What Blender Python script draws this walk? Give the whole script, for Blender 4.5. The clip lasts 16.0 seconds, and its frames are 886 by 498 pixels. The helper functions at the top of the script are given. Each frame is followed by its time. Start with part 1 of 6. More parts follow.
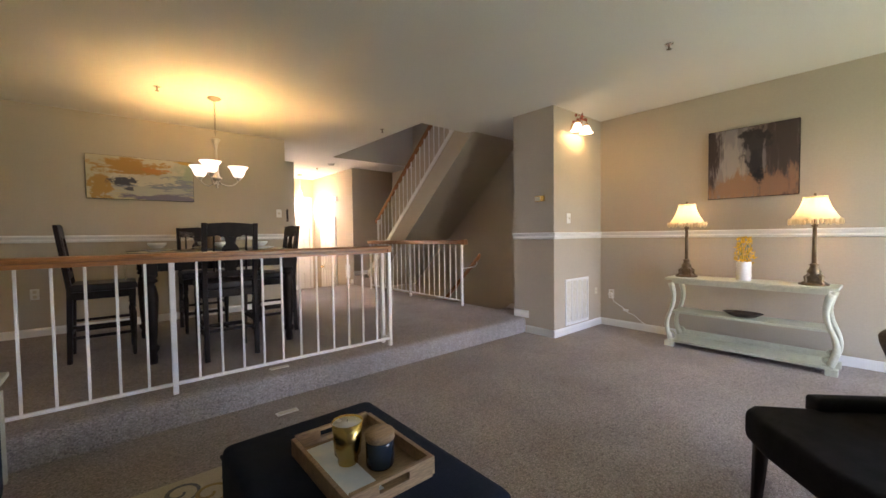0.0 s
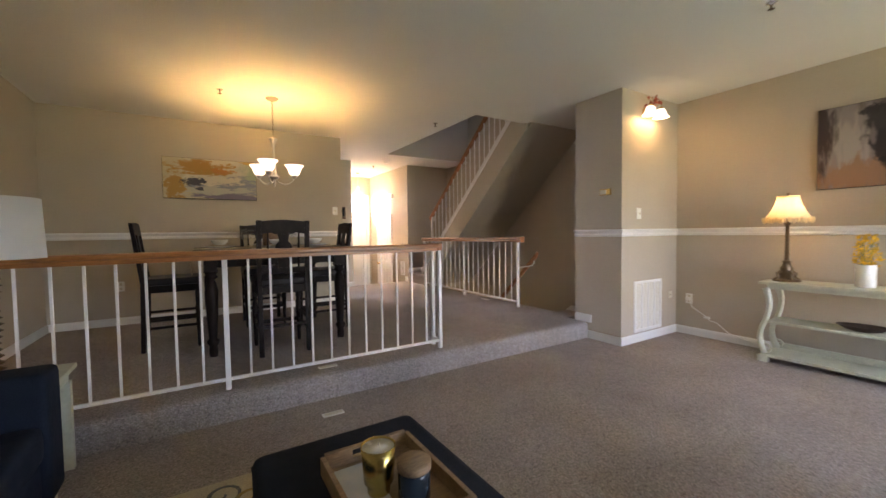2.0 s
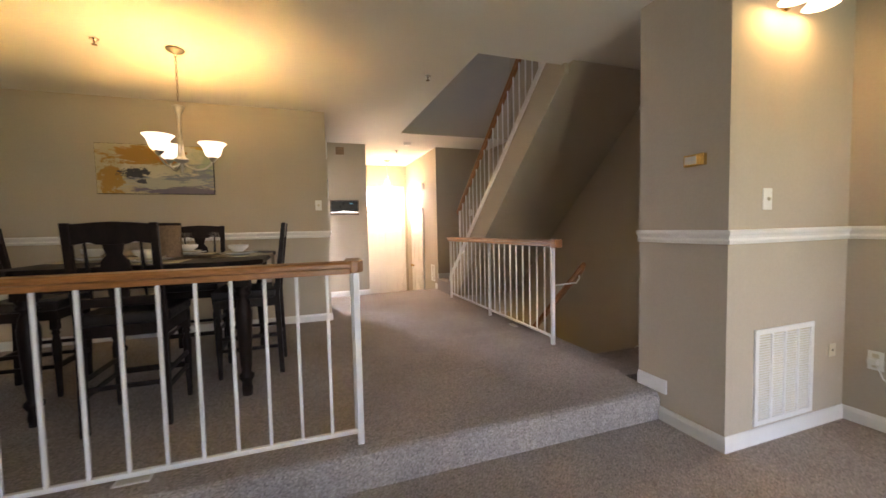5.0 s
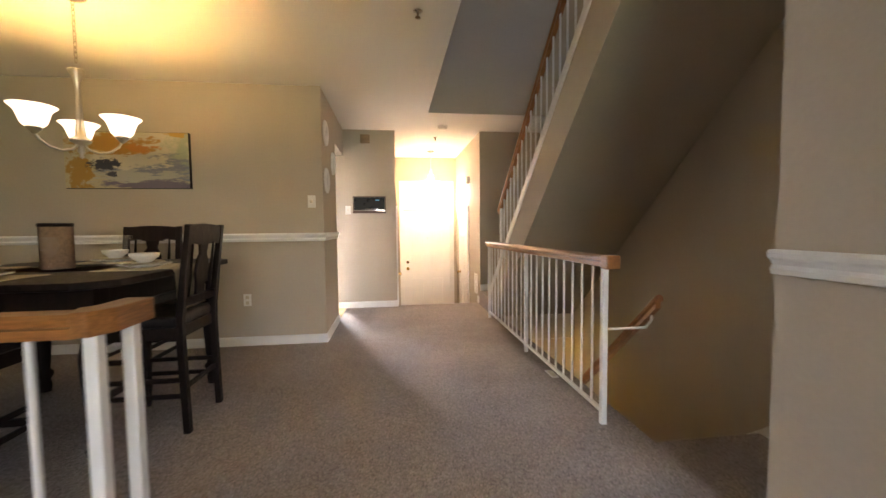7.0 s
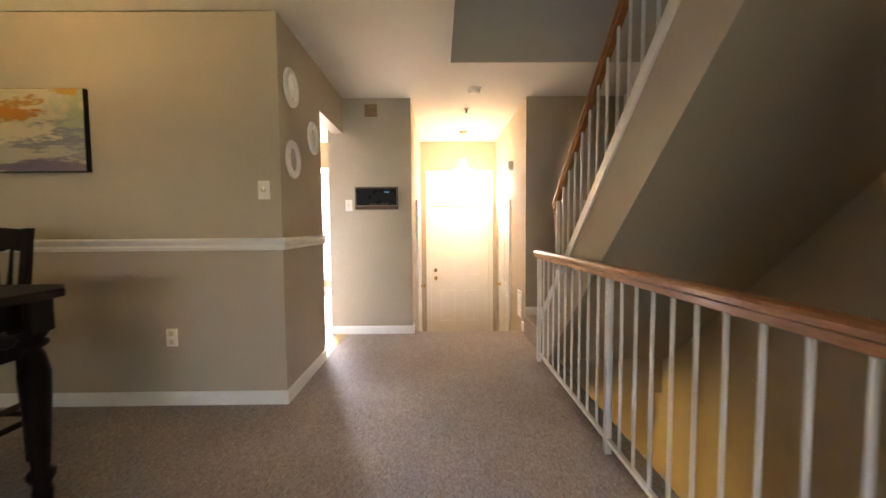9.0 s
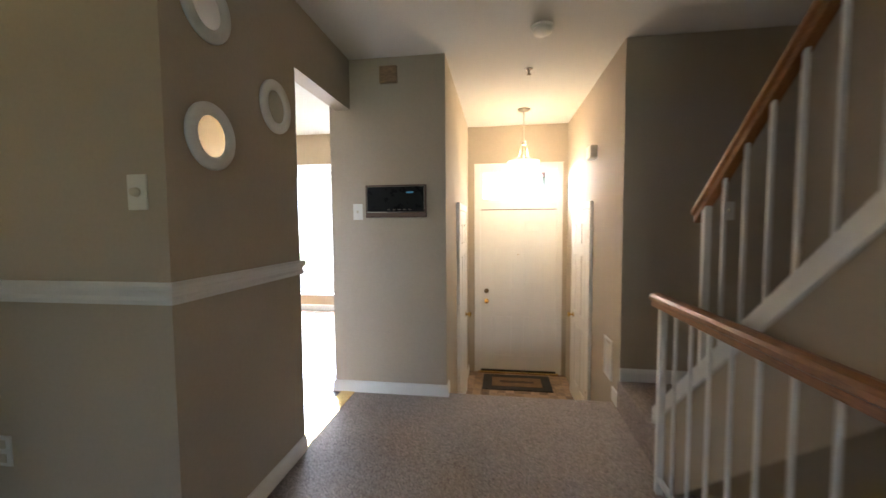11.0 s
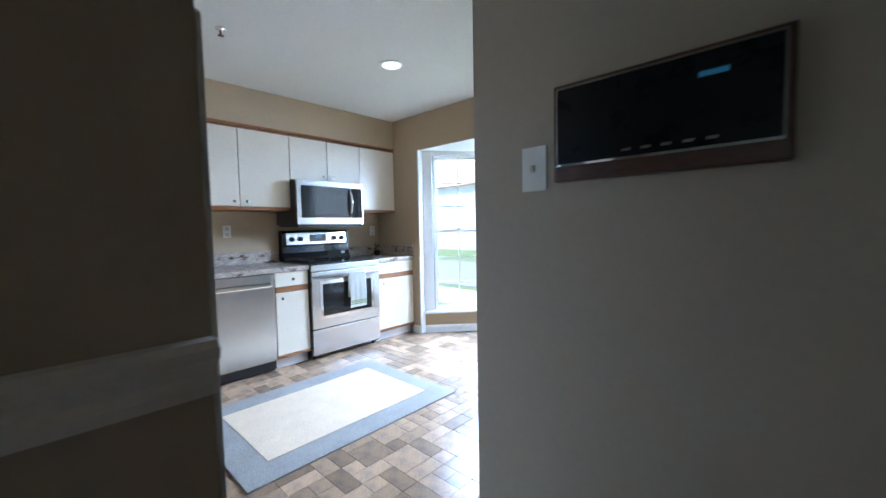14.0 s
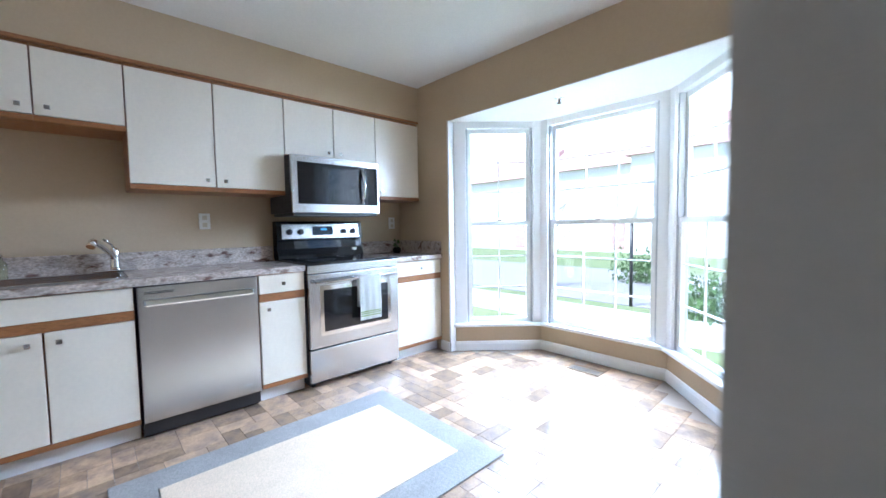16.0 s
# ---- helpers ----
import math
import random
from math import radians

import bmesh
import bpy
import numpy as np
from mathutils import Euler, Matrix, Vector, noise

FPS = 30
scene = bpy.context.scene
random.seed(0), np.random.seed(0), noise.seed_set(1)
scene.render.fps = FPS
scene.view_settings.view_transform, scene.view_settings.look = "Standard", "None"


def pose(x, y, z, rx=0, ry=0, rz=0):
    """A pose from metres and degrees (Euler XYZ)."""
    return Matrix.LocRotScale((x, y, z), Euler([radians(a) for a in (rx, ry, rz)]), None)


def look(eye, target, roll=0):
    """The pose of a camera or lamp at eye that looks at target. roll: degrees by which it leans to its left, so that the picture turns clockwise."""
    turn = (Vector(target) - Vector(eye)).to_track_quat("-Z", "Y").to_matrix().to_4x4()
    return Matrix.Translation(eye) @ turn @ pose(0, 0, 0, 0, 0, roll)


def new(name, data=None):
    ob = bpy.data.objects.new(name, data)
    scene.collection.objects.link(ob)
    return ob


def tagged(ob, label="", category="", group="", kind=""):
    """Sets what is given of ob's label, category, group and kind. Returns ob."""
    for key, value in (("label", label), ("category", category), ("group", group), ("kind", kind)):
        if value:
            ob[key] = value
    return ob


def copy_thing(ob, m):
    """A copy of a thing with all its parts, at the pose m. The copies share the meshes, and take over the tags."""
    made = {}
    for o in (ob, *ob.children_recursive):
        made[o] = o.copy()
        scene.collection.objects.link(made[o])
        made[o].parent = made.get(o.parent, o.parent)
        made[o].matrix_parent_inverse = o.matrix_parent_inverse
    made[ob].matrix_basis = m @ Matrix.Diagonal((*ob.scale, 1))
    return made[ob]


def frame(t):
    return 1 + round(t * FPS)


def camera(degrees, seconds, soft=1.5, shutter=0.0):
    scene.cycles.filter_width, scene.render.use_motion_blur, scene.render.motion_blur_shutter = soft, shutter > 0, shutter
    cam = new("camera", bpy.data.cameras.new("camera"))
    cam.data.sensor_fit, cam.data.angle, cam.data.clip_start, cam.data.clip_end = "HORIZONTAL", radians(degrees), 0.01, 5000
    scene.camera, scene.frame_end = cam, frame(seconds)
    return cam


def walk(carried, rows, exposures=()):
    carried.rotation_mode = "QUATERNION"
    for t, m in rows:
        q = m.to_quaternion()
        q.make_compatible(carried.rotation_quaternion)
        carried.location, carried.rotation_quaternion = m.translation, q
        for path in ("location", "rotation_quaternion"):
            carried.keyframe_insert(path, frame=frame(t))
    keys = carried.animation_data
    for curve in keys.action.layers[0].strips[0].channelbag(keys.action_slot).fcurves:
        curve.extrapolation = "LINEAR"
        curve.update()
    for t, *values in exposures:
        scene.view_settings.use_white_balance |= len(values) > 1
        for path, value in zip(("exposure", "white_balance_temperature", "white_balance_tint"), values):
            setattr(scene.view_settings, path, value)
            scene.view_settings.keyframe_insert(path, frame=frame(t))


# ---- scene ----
cam = camera(97.8, 16.0, shutter=0.5)
PATH = [
    (0, (0.36, 0.212, 1.219), (1.651, 1.738, 1.149), -0.8),
    (0.5, (0.366, 0.223, 1.225), (1.624, 1.776, 1.153), -0.8),
    (1, (0.373, 0.235, 1.229), (1.594, 1.817, 1.155), -0.8),
    (1.5, (0.407, 0.27, 1.222), (1.571, 1.896, 1.147), -0.8),
    (2, (0.52, 0.352, 1.222), (1.573, 2.05, 1.14), -0.8),
    (2.5, (0.719, 0.517, 1.225), (1.667, 2.275, 1.137), -0.9),
    (3, (0.941, 0.657, 1.242), (1.821, 2.45, 1.145), -1.1),
    (3.5, (1.227, 0.811, 1.244), (2.062, 2.626, 1.15), -1.1),
    (4, (1.501, 0.991, 1.264), (2.287, 2.827, 1.163), -1.2),
    (4.5, (1.804, 1.173, 1.258), (2.534, 3.033, 1.162), -1.3),
    (4.7, (1.923, 1.245, 1.267), (2.63, 3.113, 1.164), -1.3),
    (7, (3.048, 2.318, 1.317), (3.298, 4.299, 1.206), -0.6),
    (7.5, (3.166, 2.681, 1.317), (3.338, 4.671, 1.206), -0.7),
    (8, (3.264, 3.015, 1.302), (3.368, 5.009, 1.187), -0.6),
    (8.5, (3.335, 3.386, 1.309), (3.383, 5.382, 1.195), -0.5),
    (10.8, (3.444, 4.972, 1.477), (3.241, 6.957, 1.354), -0.2),
    (11, (3.463, 5.104, 1.463), (3.179, 7.081, 1.345), -0.4),
    (11.5, (3.48, 5.47, 1.472), (2.991, 7.405, 1.35), -0.5),
    (12, (3.441, 5.812, 1.458), (2.736, 7.68, 1.342), -0.6),
    (12.5, (3.366, 6.137, 1.458), (2.466, 7.919, 1.344), -0.7),
    (13, (3.275, 6.457, 1.446), (2.186, 8.131, 1.332), -0.8),
    (13.5, (3.142, 6.725, 1.433), (1.871, 8.265, 1.318), -0.8),
    (14, (2.956, 6.965, 1.422), (1.592, 8.423, 1.307), -1.1),
    (14.5, (2.768, 7.18, 1.39), (1.354, 8.589, 1.275), -1.2),
    (15, (2.591, 7.368, 1.362), (1.147, 8.747, 1.25), -1.1),
    (15.5, (2.442, 7.48, 1.354), (0.984, 8.843, 1.23), -1.0),
    (16, (2.267, 7.578, 1.351), (0.806, 8.938, 1.233), -0.9),
]
EXPOSURES = [(0.0, 4.1, 6700, 28), (4.5, 4.05, 6950, 27), (7.0, 4.1, 7150, 25), (8.7, 4.0, 7200, 24), (11.0, 2.9, 6100, 16), (12.5, 2.45, 5600, 12),
             (13.5, 1.8, 5200, 10), (14.2, 1.28, 5100, 10), (16.0, 1.45, 5250, 13)]
K = 0.032  # all lamps share one scale
walk(cam, [(t, look(eye, target, roll)) for t, eye, target, roll in PATH], EXPOSURES)

# ---- world, sun, large lights ----
world = bpy.data.worlds.new("sky")
scene.world = world
world.use_nodes = True
wn = world.node_tree.nodes
sky = wn.new("ShaderNodeTexSky")
sky.sky_type, sky.sun_disc = "NISHITA", False
sky.sun_elevation, sky.sun_rotation = radians(60), radians(200)
world.node_tree.links.new(sky.outputs[0], wn["Background"].inputs[0])
wn["Background"].inputs[1].default_value = 0.15


def lamp(name, kind, power, colour, m, **more):
    data = bpy.data.lights.new(name, kind)
    data.energy, data.color = power * (1.0 if kind == "SUN" else K), colour
    for key, value in more.items():
        if key == "size":
            data.shape, data.size, data.size_y = "RECTANGLE", value[0], value[1]
        elif key == "radius":
            data.shadow_soft_size = value
        elif key == "angle":
            data.angle = value
    ob = new(name, data)
    ob.matrix_world = m
    return ob


WARM = (1.0, 0.71, 0.32)
lamp("sun", "SUN", 5.0, (1.0, 0.96, 0.9), look((0, 0, 0), (0.2, 0.45, -0.87)), angle=radians(12))
# daylight in the window openings
lamp("bay_daylight", "AREA", 14500, (0.70, 0.84, 1.0), look((0.8, 11.5, 2.35), (0.8, 9.2, -0.3)), size=(3.2, 2.0))
lamp("living_window_daylight", "AREA", 85, (0.58, 0.77, 1.0), look((3.7, -2.25, 1.35), (3.3, 0.6, -1.0)), size=(2.7, 1.8))
# unseen upstairs opening, added to bring blue daylight into the stairwell
lamp("upstairs_sky_fill", "AREA", 1.6, (0.5, 0.68, 1.0), look((4.45, 3.75, 4.5), (4.3, 7.0, 3.6)), size=(0.45, 0.55))

# ---- materials ----


def nodes_of(m):
    m.use_nodes = True
    return m.node_tree.nodes, m.node_tree.links, m.node_tree.nodes["Principled BSDF"]


def mat(name, colour, rough=0.5, metal=0.0, vary=0.08, scale=6.0, grain=0.0, grain_scale=80.0, bump=0.0, bump_scale=200.0,
        stretch=(1, 1, 1), other=None, other_at=(0.45, 0.6), spec=0.5, island=0.0, objrand=0.0, coat=0.0):
    """Colour with large and fine variation, optional second colour in patches, and fine relief."""
    m = bpy.data.materials.new(name)
    n, l, b = nodes_of(m)
    b.inputs["Roughness"].default_value, b.inputs["Metallic"].default_value = rough, metal
    b.inputs["Specular IOR Level"].default_value = spec
    b.inputs["Coat Weight"].default_value = coat
    tc = n.new("ShaderNodeTexCoord")
    mp = n.new("ShaderNodeMapping")
    mp.inputs["Scale"].default_value = stretch
    l.new(tc.outputs["Object"], mp.inputs[0])

    def tex(s, detail=4.0):
        t = n.new("ShaderNodeTexNoise")
        t.inputs["Scale"].default_value, t.inputs["Detail"].default_value = s, detail
        l.new(mp.outputs[0], t.inputs["Vector"])
        return t.outputs["Fac"]

    def ramp(fac, lo, hi, a, c):
        r = n.new("ShaderNodeMapRange")
        r.inputs["From Min"].default_value, r.inputs["From Max"].default_value = lo, hi
        r.inputs["To Min"].default_value, r.inputs["To Max"].default_value = a, c
        l.new(fac, r.inputs["Value"])
        return r.outputs[0]

    def mix(fac, a, c, mode="MIX"):
        x = n.new("ShaderNodeMix")
        x.data_type, x.blend_type = "RGBA", mode
        for sock, v in ((x.inputs["Factor"], fac), (x.inputs["A"], a), (x.inputs["B"], c)):
            if isinstance(v, (int, float)):
                sock.default_value = v
            elif isinstance(v, tuple):
                sock.default_value = (*v[:3], 1)
            else:
                l.new(v, sock)
        return x.outputs["Result"]

    col = tuple(colour)
    if other:
        col = mix(ramp(tex(scale * 0.9, 6), other_at[0], other_at[1], 0, 1), col, tuple(other))
    value = ramp(tex(scale), 0.3, 0.7, 1 - vary, 1 + vary)
    if grain:
        g = ramp(tex(grain_scale, 2), 0.3, 0.7, 1 - grain, 1 + grain)
        mul = n.new("ShaderNodeMath")
        mul.operation = "MULTIPLY"
        l.new(value, mul.inputs[0]), l.new(g, mul.inputs[1])
        value = mul.outputs[0]
    for amount, source in ((objrand, "ShaderNodeObjectInfo"), (island, "ShaderNodeNewGeometry")):
        if amount:
            r = n.new(source)
            g = ramp(r.outputs["Random" if objrand and source == "ShaderNodeObjectInfo" else "Random Per Island"], 0, 1, 1 - amount, 1 + amount)
            mul = n.new("ShaderNodeMath")
            mul.operation = "MULTIPLY"
            l.new(value, mul.inputs[0]), l.new(g, mul.inputs[1])
            value = mul.outputs[0]
    comb = n.new("ShaderNodeCombineColor")
    for k in range(3):
        l.new(value, comb.inputs[k])
    l.new(mix(1.0, col, comb.outputs[0], "MULTIPLY"), b.inputs["Base Color"])
    if bump:
        bp = n.new("ShaderNodeBump")
        bp.inputs["Strength"].default_value, bp.inputs["Distance"].default_value = bump, 0.004
        l.new(tex(bump_scale, 3), bp.inputs["Height"])
        l.new(bp.outputs[0], b.inputs["Normal"])
    if metal < 0.9:
        rr = ramp(tex(scale * 3), 0.3, 0.7, max(0, rough - 0.06), min(1, rough + 0.06))
        l.new(rr, b.inputs["Roughness"])
    return m


def glow(name, colour, strength, through_light=0.0):
    """A lit lamp shade or bulb."""
    m = bpy.data.materials.new(name)
    n, l, b = nodes_of(m)
    b.inputs["Base Color"].default_value = (*colour, 1)
    b.inputs["Roughness"].default_value = 0.5
    b.inputs["Emission Color"].default_value = (*colour, 1)
    b.inputs["Emission Strength"].default_value = strength * K
    if through_light:
        b.inputs["Transmission Weight"].default_value = through_light
    return m


def glass(name, colour=(1, 1, 1), rough=0.0, ior=1.45, thin=False):
    m = bpy.data.materials.new(name)
    n, l, b = nodes_of(m)
    if thin:
        out = n["Material Output"]
        t, g, x = n.new("ShaderNodeBsdfTransparent"), n.new("ShaderNodeBsdfGlossy"), n.new("ShaderNodeMixShader")
        t.inputs[0].default_value = (*colour, 1)
        g.inputs["Roughness"].default_value = 0.02
        x.inputs[0].default_value = 0.05
        l.new(t.outputs[0], x.inputs[1]), l.new(g.outputs[0], x.inputs[2])
        l.new(x.outputs[0], out.inputs[0])
    else:
        b.inputs["Base Color"].default_value = (*colour, 1)
        b.inputs["Transmission Weight"].default_value, b.inputs["Roughness"].default_value, b.inputs["IOR"].default_value = 1, rough, ior
    return m


def loop_carpet():
    """Wool loops of mixed tan, grey and brown yarn, laid in rows, with trodden and brushed patches."""
    m = bpy.data.materials.new("beige_loop_carpet")
    n, l, b = nodes_of(m)
    b.inputs["Roughness"].default_value, b.inputs["Specular IOR Level"].default_value = 0.95, 0.1
    tc, mp, vo = n.new("ShaderNodeTexCoord"), n.new("ShaderNodeMapping"), n.new("ShaderNodeTexVoronoi")
    mp.inputs["Rotation"].default_value, mp.inputs["Scale"].default_value = (0, 0, 0.1), (1.0, 1.5, 1.25)
    vo.inputs["Scale"].default_value, vo.inputs["Randomness"].default_value = 105, 0.7
    l.new(tc.outputs["Object"], mp.inputs[0]), l.new(mp.outputs[0], vo.inputs["Vector"])
    sep, cr = n.new("ShaderNodeSeparateColor"), n.new("ShaderNodeValToRGB")
    l.new(vo.outputs["Color"], sep.inputs[0]), l.new(sep.outputs[0], cr.inputs[0])
    stops = ((0.0, (0.26, 0.22, 0.205)), (0.15, (0.345, 0.295, 0.27)), (0.5, (0.405, 0.35, 0.32)), (0.85, (0.455, 0.40, 0.375)), (1.0, (0.53, 0.46, 0.41)))
    for k, (at, c) in enumerate(stops):
        e = cr.color_ramp.elements[k] if k < 2 else cr.color_ramp.elements.new(at)
        e.position, e.color = at, (*c, 1)
    # Shade in the gaps between loops is put into the yarn colour.
    dark, wear = n.new("ShaderNodeMapRange"), n.new("ShaderNodeMapRange")
    dark.inputs["From Min"].default_value, dark.inputs["From Max"].default_value = 0.2, 0.75
    dark.inputs["To Min"].default_value, dark.inputs["To Max"].default_value = 1.06, 0.72
    l.new(vo.outputs["Distance"], dark.inputs["Value"])
    big = n.new("ShaderNodeTexNoise")
    big.inputs["Scale"].default_value, big.inputs["Detail"].default_value = 1.7, 5
    l.new(tc.outputs["Object"], big.inputs["Vector"])
    wear.inputs["From Min"].default_value, wear.inputs["From Max"].default_value = 0.3, 0.7
    wear.inputs["To Min"].default_value, wear.inputs["To Max"].default_value = 0.88, 1.12
    l.new(big.outputs["Fac"], wear.inputs["Value"])
    mul, vm, bp = n.new("ShaderNodeMath"), n.new("ShaderNodeVectorMath"), n.new("ShaderNodeBump")
    mul.operation, vm.operation = "MULTIPLY", "SCALE"
    l.new(dark.outputs[0], mul.inputs[0]), l.new(wear.outputs[0], mul.inputs[1])
    l.new(cr.outputs[0], vm.inputs[0]), l.new(mul.outputs[0], vm.inputs["Scale"])
    l.new(vm.outputs[0], b.inputs["Base Color"])
    bp.invert = True
    bp.inputs["Strength"].default_value, bp.inputs["Distance"].default_value = 0.8, 0.005
    l.new(vo.outputs["Distance"], bp.inputs["Height"]), l.new(bp.outputs[0], b.inputs["Normal"])
    return m


PAINT = mat("greige_wall_paint", (0.47, 0.405, 0.315), 0.75, vary=0.03, scale=1.6, grain=0.02, grain_scale=60, bump=0.12, bump_scale=220, spec=0.3)
PAINT_K = mat("tan_kitchen_paint", (0.5, 0.39, 0.255), 0.7, vary=0.03, scale=1.6, grain=0.02, grain_scale=60, bump=0.12, bump_scale=220, spec=0.3)
CEIL = mat("ceiling_paint", (0.72, 0.7, 0.66), 0.9, vary=0.02, scale=1.2, grain=0.03, grain_scale=90, bump=0.25, bump_scale=150, spec=0.2)
TRIM = mat("white_trim_paint", (0.78, 0.77, 0.74), 0.4, vary=0.03, scale=3, grain=0.02, bump=0.03, bump_scale=60)
METAL_W = mat("white_painted_metal", (0.8, 0.79, 0.77), 0.35, vary=0.04, scale=9, bump=0.04, bump_scale=90)
CARPET = loop_carpet()
OAK = mat("oak_rail_wood", (0.3, 0.118, 0.033), 0.38, vary=0.16, scale=4, grain=0.22, grain_scale=30, stretch=(1.2, 1.2, 9), bump=0.05, bump_scale=80, coat=0.12)
OAK_X = mat("oak_rail_wood_along", (0.3, 0.118, 0.033), 0.38, vary=0.16, scale=3, grain=0.22, grain_scale=22, stretch=(1.0, 9, 9), bump=0.05, bump_scale=80, coat=0.12)
OAK_Y = mat("oak_rail_wood_lengthwise", (0.3, 0.118, 0.033), 0.38, vary=0.16, scale=3, grain=0.22, grain_scale=22, stretch=(9, 1.0, 9), bump=0.05, bump_scale=80, coat=0.12)
ESPRESSO = mat("espresso_stained_wood", (0.014, 0.0075, 0.0055), 0.5, vary=0.25, scale=6, grain=0.2, grain_scale=60, stretch=(3, 3, 1), bump=0.06, bump_scale=90, spec=0.18)
LEATHER = mat("black_brown_leather", (0.014, 0.0105, 0.0095), 0.45, vary=0.2, scale=8, bump=0.25, bump_scale=160, spec=0.3)
NAVY = mat("navy_linen_fabric", (0.012, 0.017, 0.03), 0.92, vary=0.16, scale=5, grain=0.3, grain_scale=240, bump=0.5, bump_scale=320, spec=0.2)
SAGE = mat("distressed_pale_sage_paint", (0.55, 0.55, 0.42), 0.5, vary=0.06, scale=5, grain=0.06, grain_scale=40, other=(0.42, 0.4, 0.3), other_at=(0.6, 0.75), bump=0.08, bump_scale=70)
BRONZE = mat("aged_bronze", (0.16, 0.11, 0.065), 0.42, metal=0.8, vary=0.25, scale=30, bump=0.2, bump_scale=60)
NICKEL = mat("brushed_nickel", (0.62, 0.58, 0.52), 0.28, metal=1.0, vary=0.06, scale=30)
# Darker copy of NICKEL, with the shaded tone put into its colour.
NICKEL_D = mat("shaded_satin_nickel", (0.26, 0.23, 0.19), 0.4, metal=1.0, vary=0.1, scale=30)
BRASS = mat("polished_brass", (0.75, 0.52, 0.18), 0.22, metal=1.0, vary=0.06, scale=20)
STEEL = mat("brushed_stainless_steel", (0.6, 0.6, 0.6), 0.27, metal=1.0, vary=0.03, scale=2)
WALNUT = mat("dark_walnut", (0.075, 0.03, 0.014), 0.4, vary=0.2, scale=6, grain=0.2, grain_scale=40, stretch=(1, 6, 6))
CHROME = mat("chrome", (0.8, 0.8, 0.8), 0.1, metal=1.0, vary=0.02)
BLACK = mat("black_enamel", (0.012, 0.012, 0.013), 0.07, vary=0.1, scale=10)
BLACK_P = mat("black_plastic", (0.02, 0.02, 0.021), 0.4, vary=0.1, scale=10)
PLASTIC = mat("white_plastic", (0.78, 0.77, 0.72), 0.4, vary=0.03, scale=20)
IVORY = mat("ivory_plastic", (0.6, 0.55, 0.42), 0.45, vary=0.05, scale=20)
LAMINATE = mat("cream_laminate", (0.76, 0.69, 0.57), 0.35, vary=0.03, scale=3, grain=0.02, grain_scale=50, bump=0.02, bump_scale=100)
CABWOOD = mat("honey_oak_trim", (0.29, 0.125, 0.045), 0.4, vary=0.15, scale=5, grain=0.2, grain_scale=40, stretch=(6, 1, 6), bump=0.05)
GRANITE = mat("speckled_brown_granite", (0.47, 0.40, 0.345), 0.22, vary=0.2, scale=16, grain=0.3, grain_scale=85, other=(0.17, 0.105, 0.085), other_at=(0.55, 0.66), stretch=(2.0, 0.75, 1.6))
VINYL = mat("vinyl_block_floor", (0.42, 0.28, 0.175), 0.2, vary=0.1, scale=14, grain=0.1, grain_scale=70, other=(0.27, 0.19, 0.14), other_at=(0.42, 0.66), objrand=0.4, bump=0.04, bump_scale=60)
VINYL_J = mat("vinyl_block_floor_far", (0.42, 0.28, 0.175), 0.2, vary=0.1, scale=14, grain=0.1, grain_scale=70, other=(0.27, 0.19, 0.14), other_at=(0.42, 0.66), island=0.4, bump=0.04, bump_scale=60)
GROUT = mat("dark_floor_joint", (0.26, 0.19, 0.135), 0.5, vary=0.1)
WHITE_CER = mat("white_ceramic", (0.75, 0.74, 0.7), 0.25, vary=0.03, scale=12)
LINEN = mat("cream_linen_weave", (0.52, 0.46, 0.34), 0.95, vary=0.08, scale=6, grain=0.2, grain_scale=180, bump=0.4, bump_scale=260)
PINE = mat("weathered_pine", (0.27, 0.175, 0.095), 0.6, vary=0.2, scale=5, grain=0.25, grain_scale=30, stretch=(1, 7, 7), bump=0.15, bump_scale=60)
YELLOW = mat("yellow_petals", (0.72, 0.42, 0.02), 0.7, vary=0.2, scale=60, island=0.3)
LEAF = mat("green_leaf", (0.06, 0.12, 0.03), 0.6, vary=0.2, scale=40, island=0.3)
CLEAR = glass("clear_glass", (1, 1, 1), thin=True)
PANE = glass("window_glass", (0.97, 0.98, 0.98), thin=True)
SHADE_G = glow("lit_frosted_glass", (1.0, 0.83, 0.55), 5.0)
SHADE_P = glow("lit_alabaster_glass", (1.0, 0.87, 0.66), 9.0)
BULB = glow("lit_bulb", (1.0, 0.85, 0.6), 25.0)
DOWNLIGHT = glow("lit_lens", (1.0, 0.97, 0.92), 14.0)

# ---- mesh helpers ----


def box(bm, x0, x1, y0, y1, z0, z1):
    v = [bm.verts.new((x, y, z)) for z in (z0, z1) for x, y in ((x0, y0), (x1, y0), (x1, y1), (x0, y1))]
    for f in ((3, 2, 1, 0), (4, 5, 6, 7), (0, 1, 5, 4), (1, 2, 6, 5), (2, 3, 7, 6), (3, 0, 4, 7)):
        bm.faces.new([v[i] for i in f])
    return bm


def boxes(*list_of, bevel=0.0, segs=2):
    bm = bmesh.new()
    for b in list_of:
        box(bm, *b)
    if bevel:
        bmesh.ops.bevel(bm, geom=bm.edges[:], offset=bevel, segments=segs, profile=0.6, affect="EDGES")
    return bm


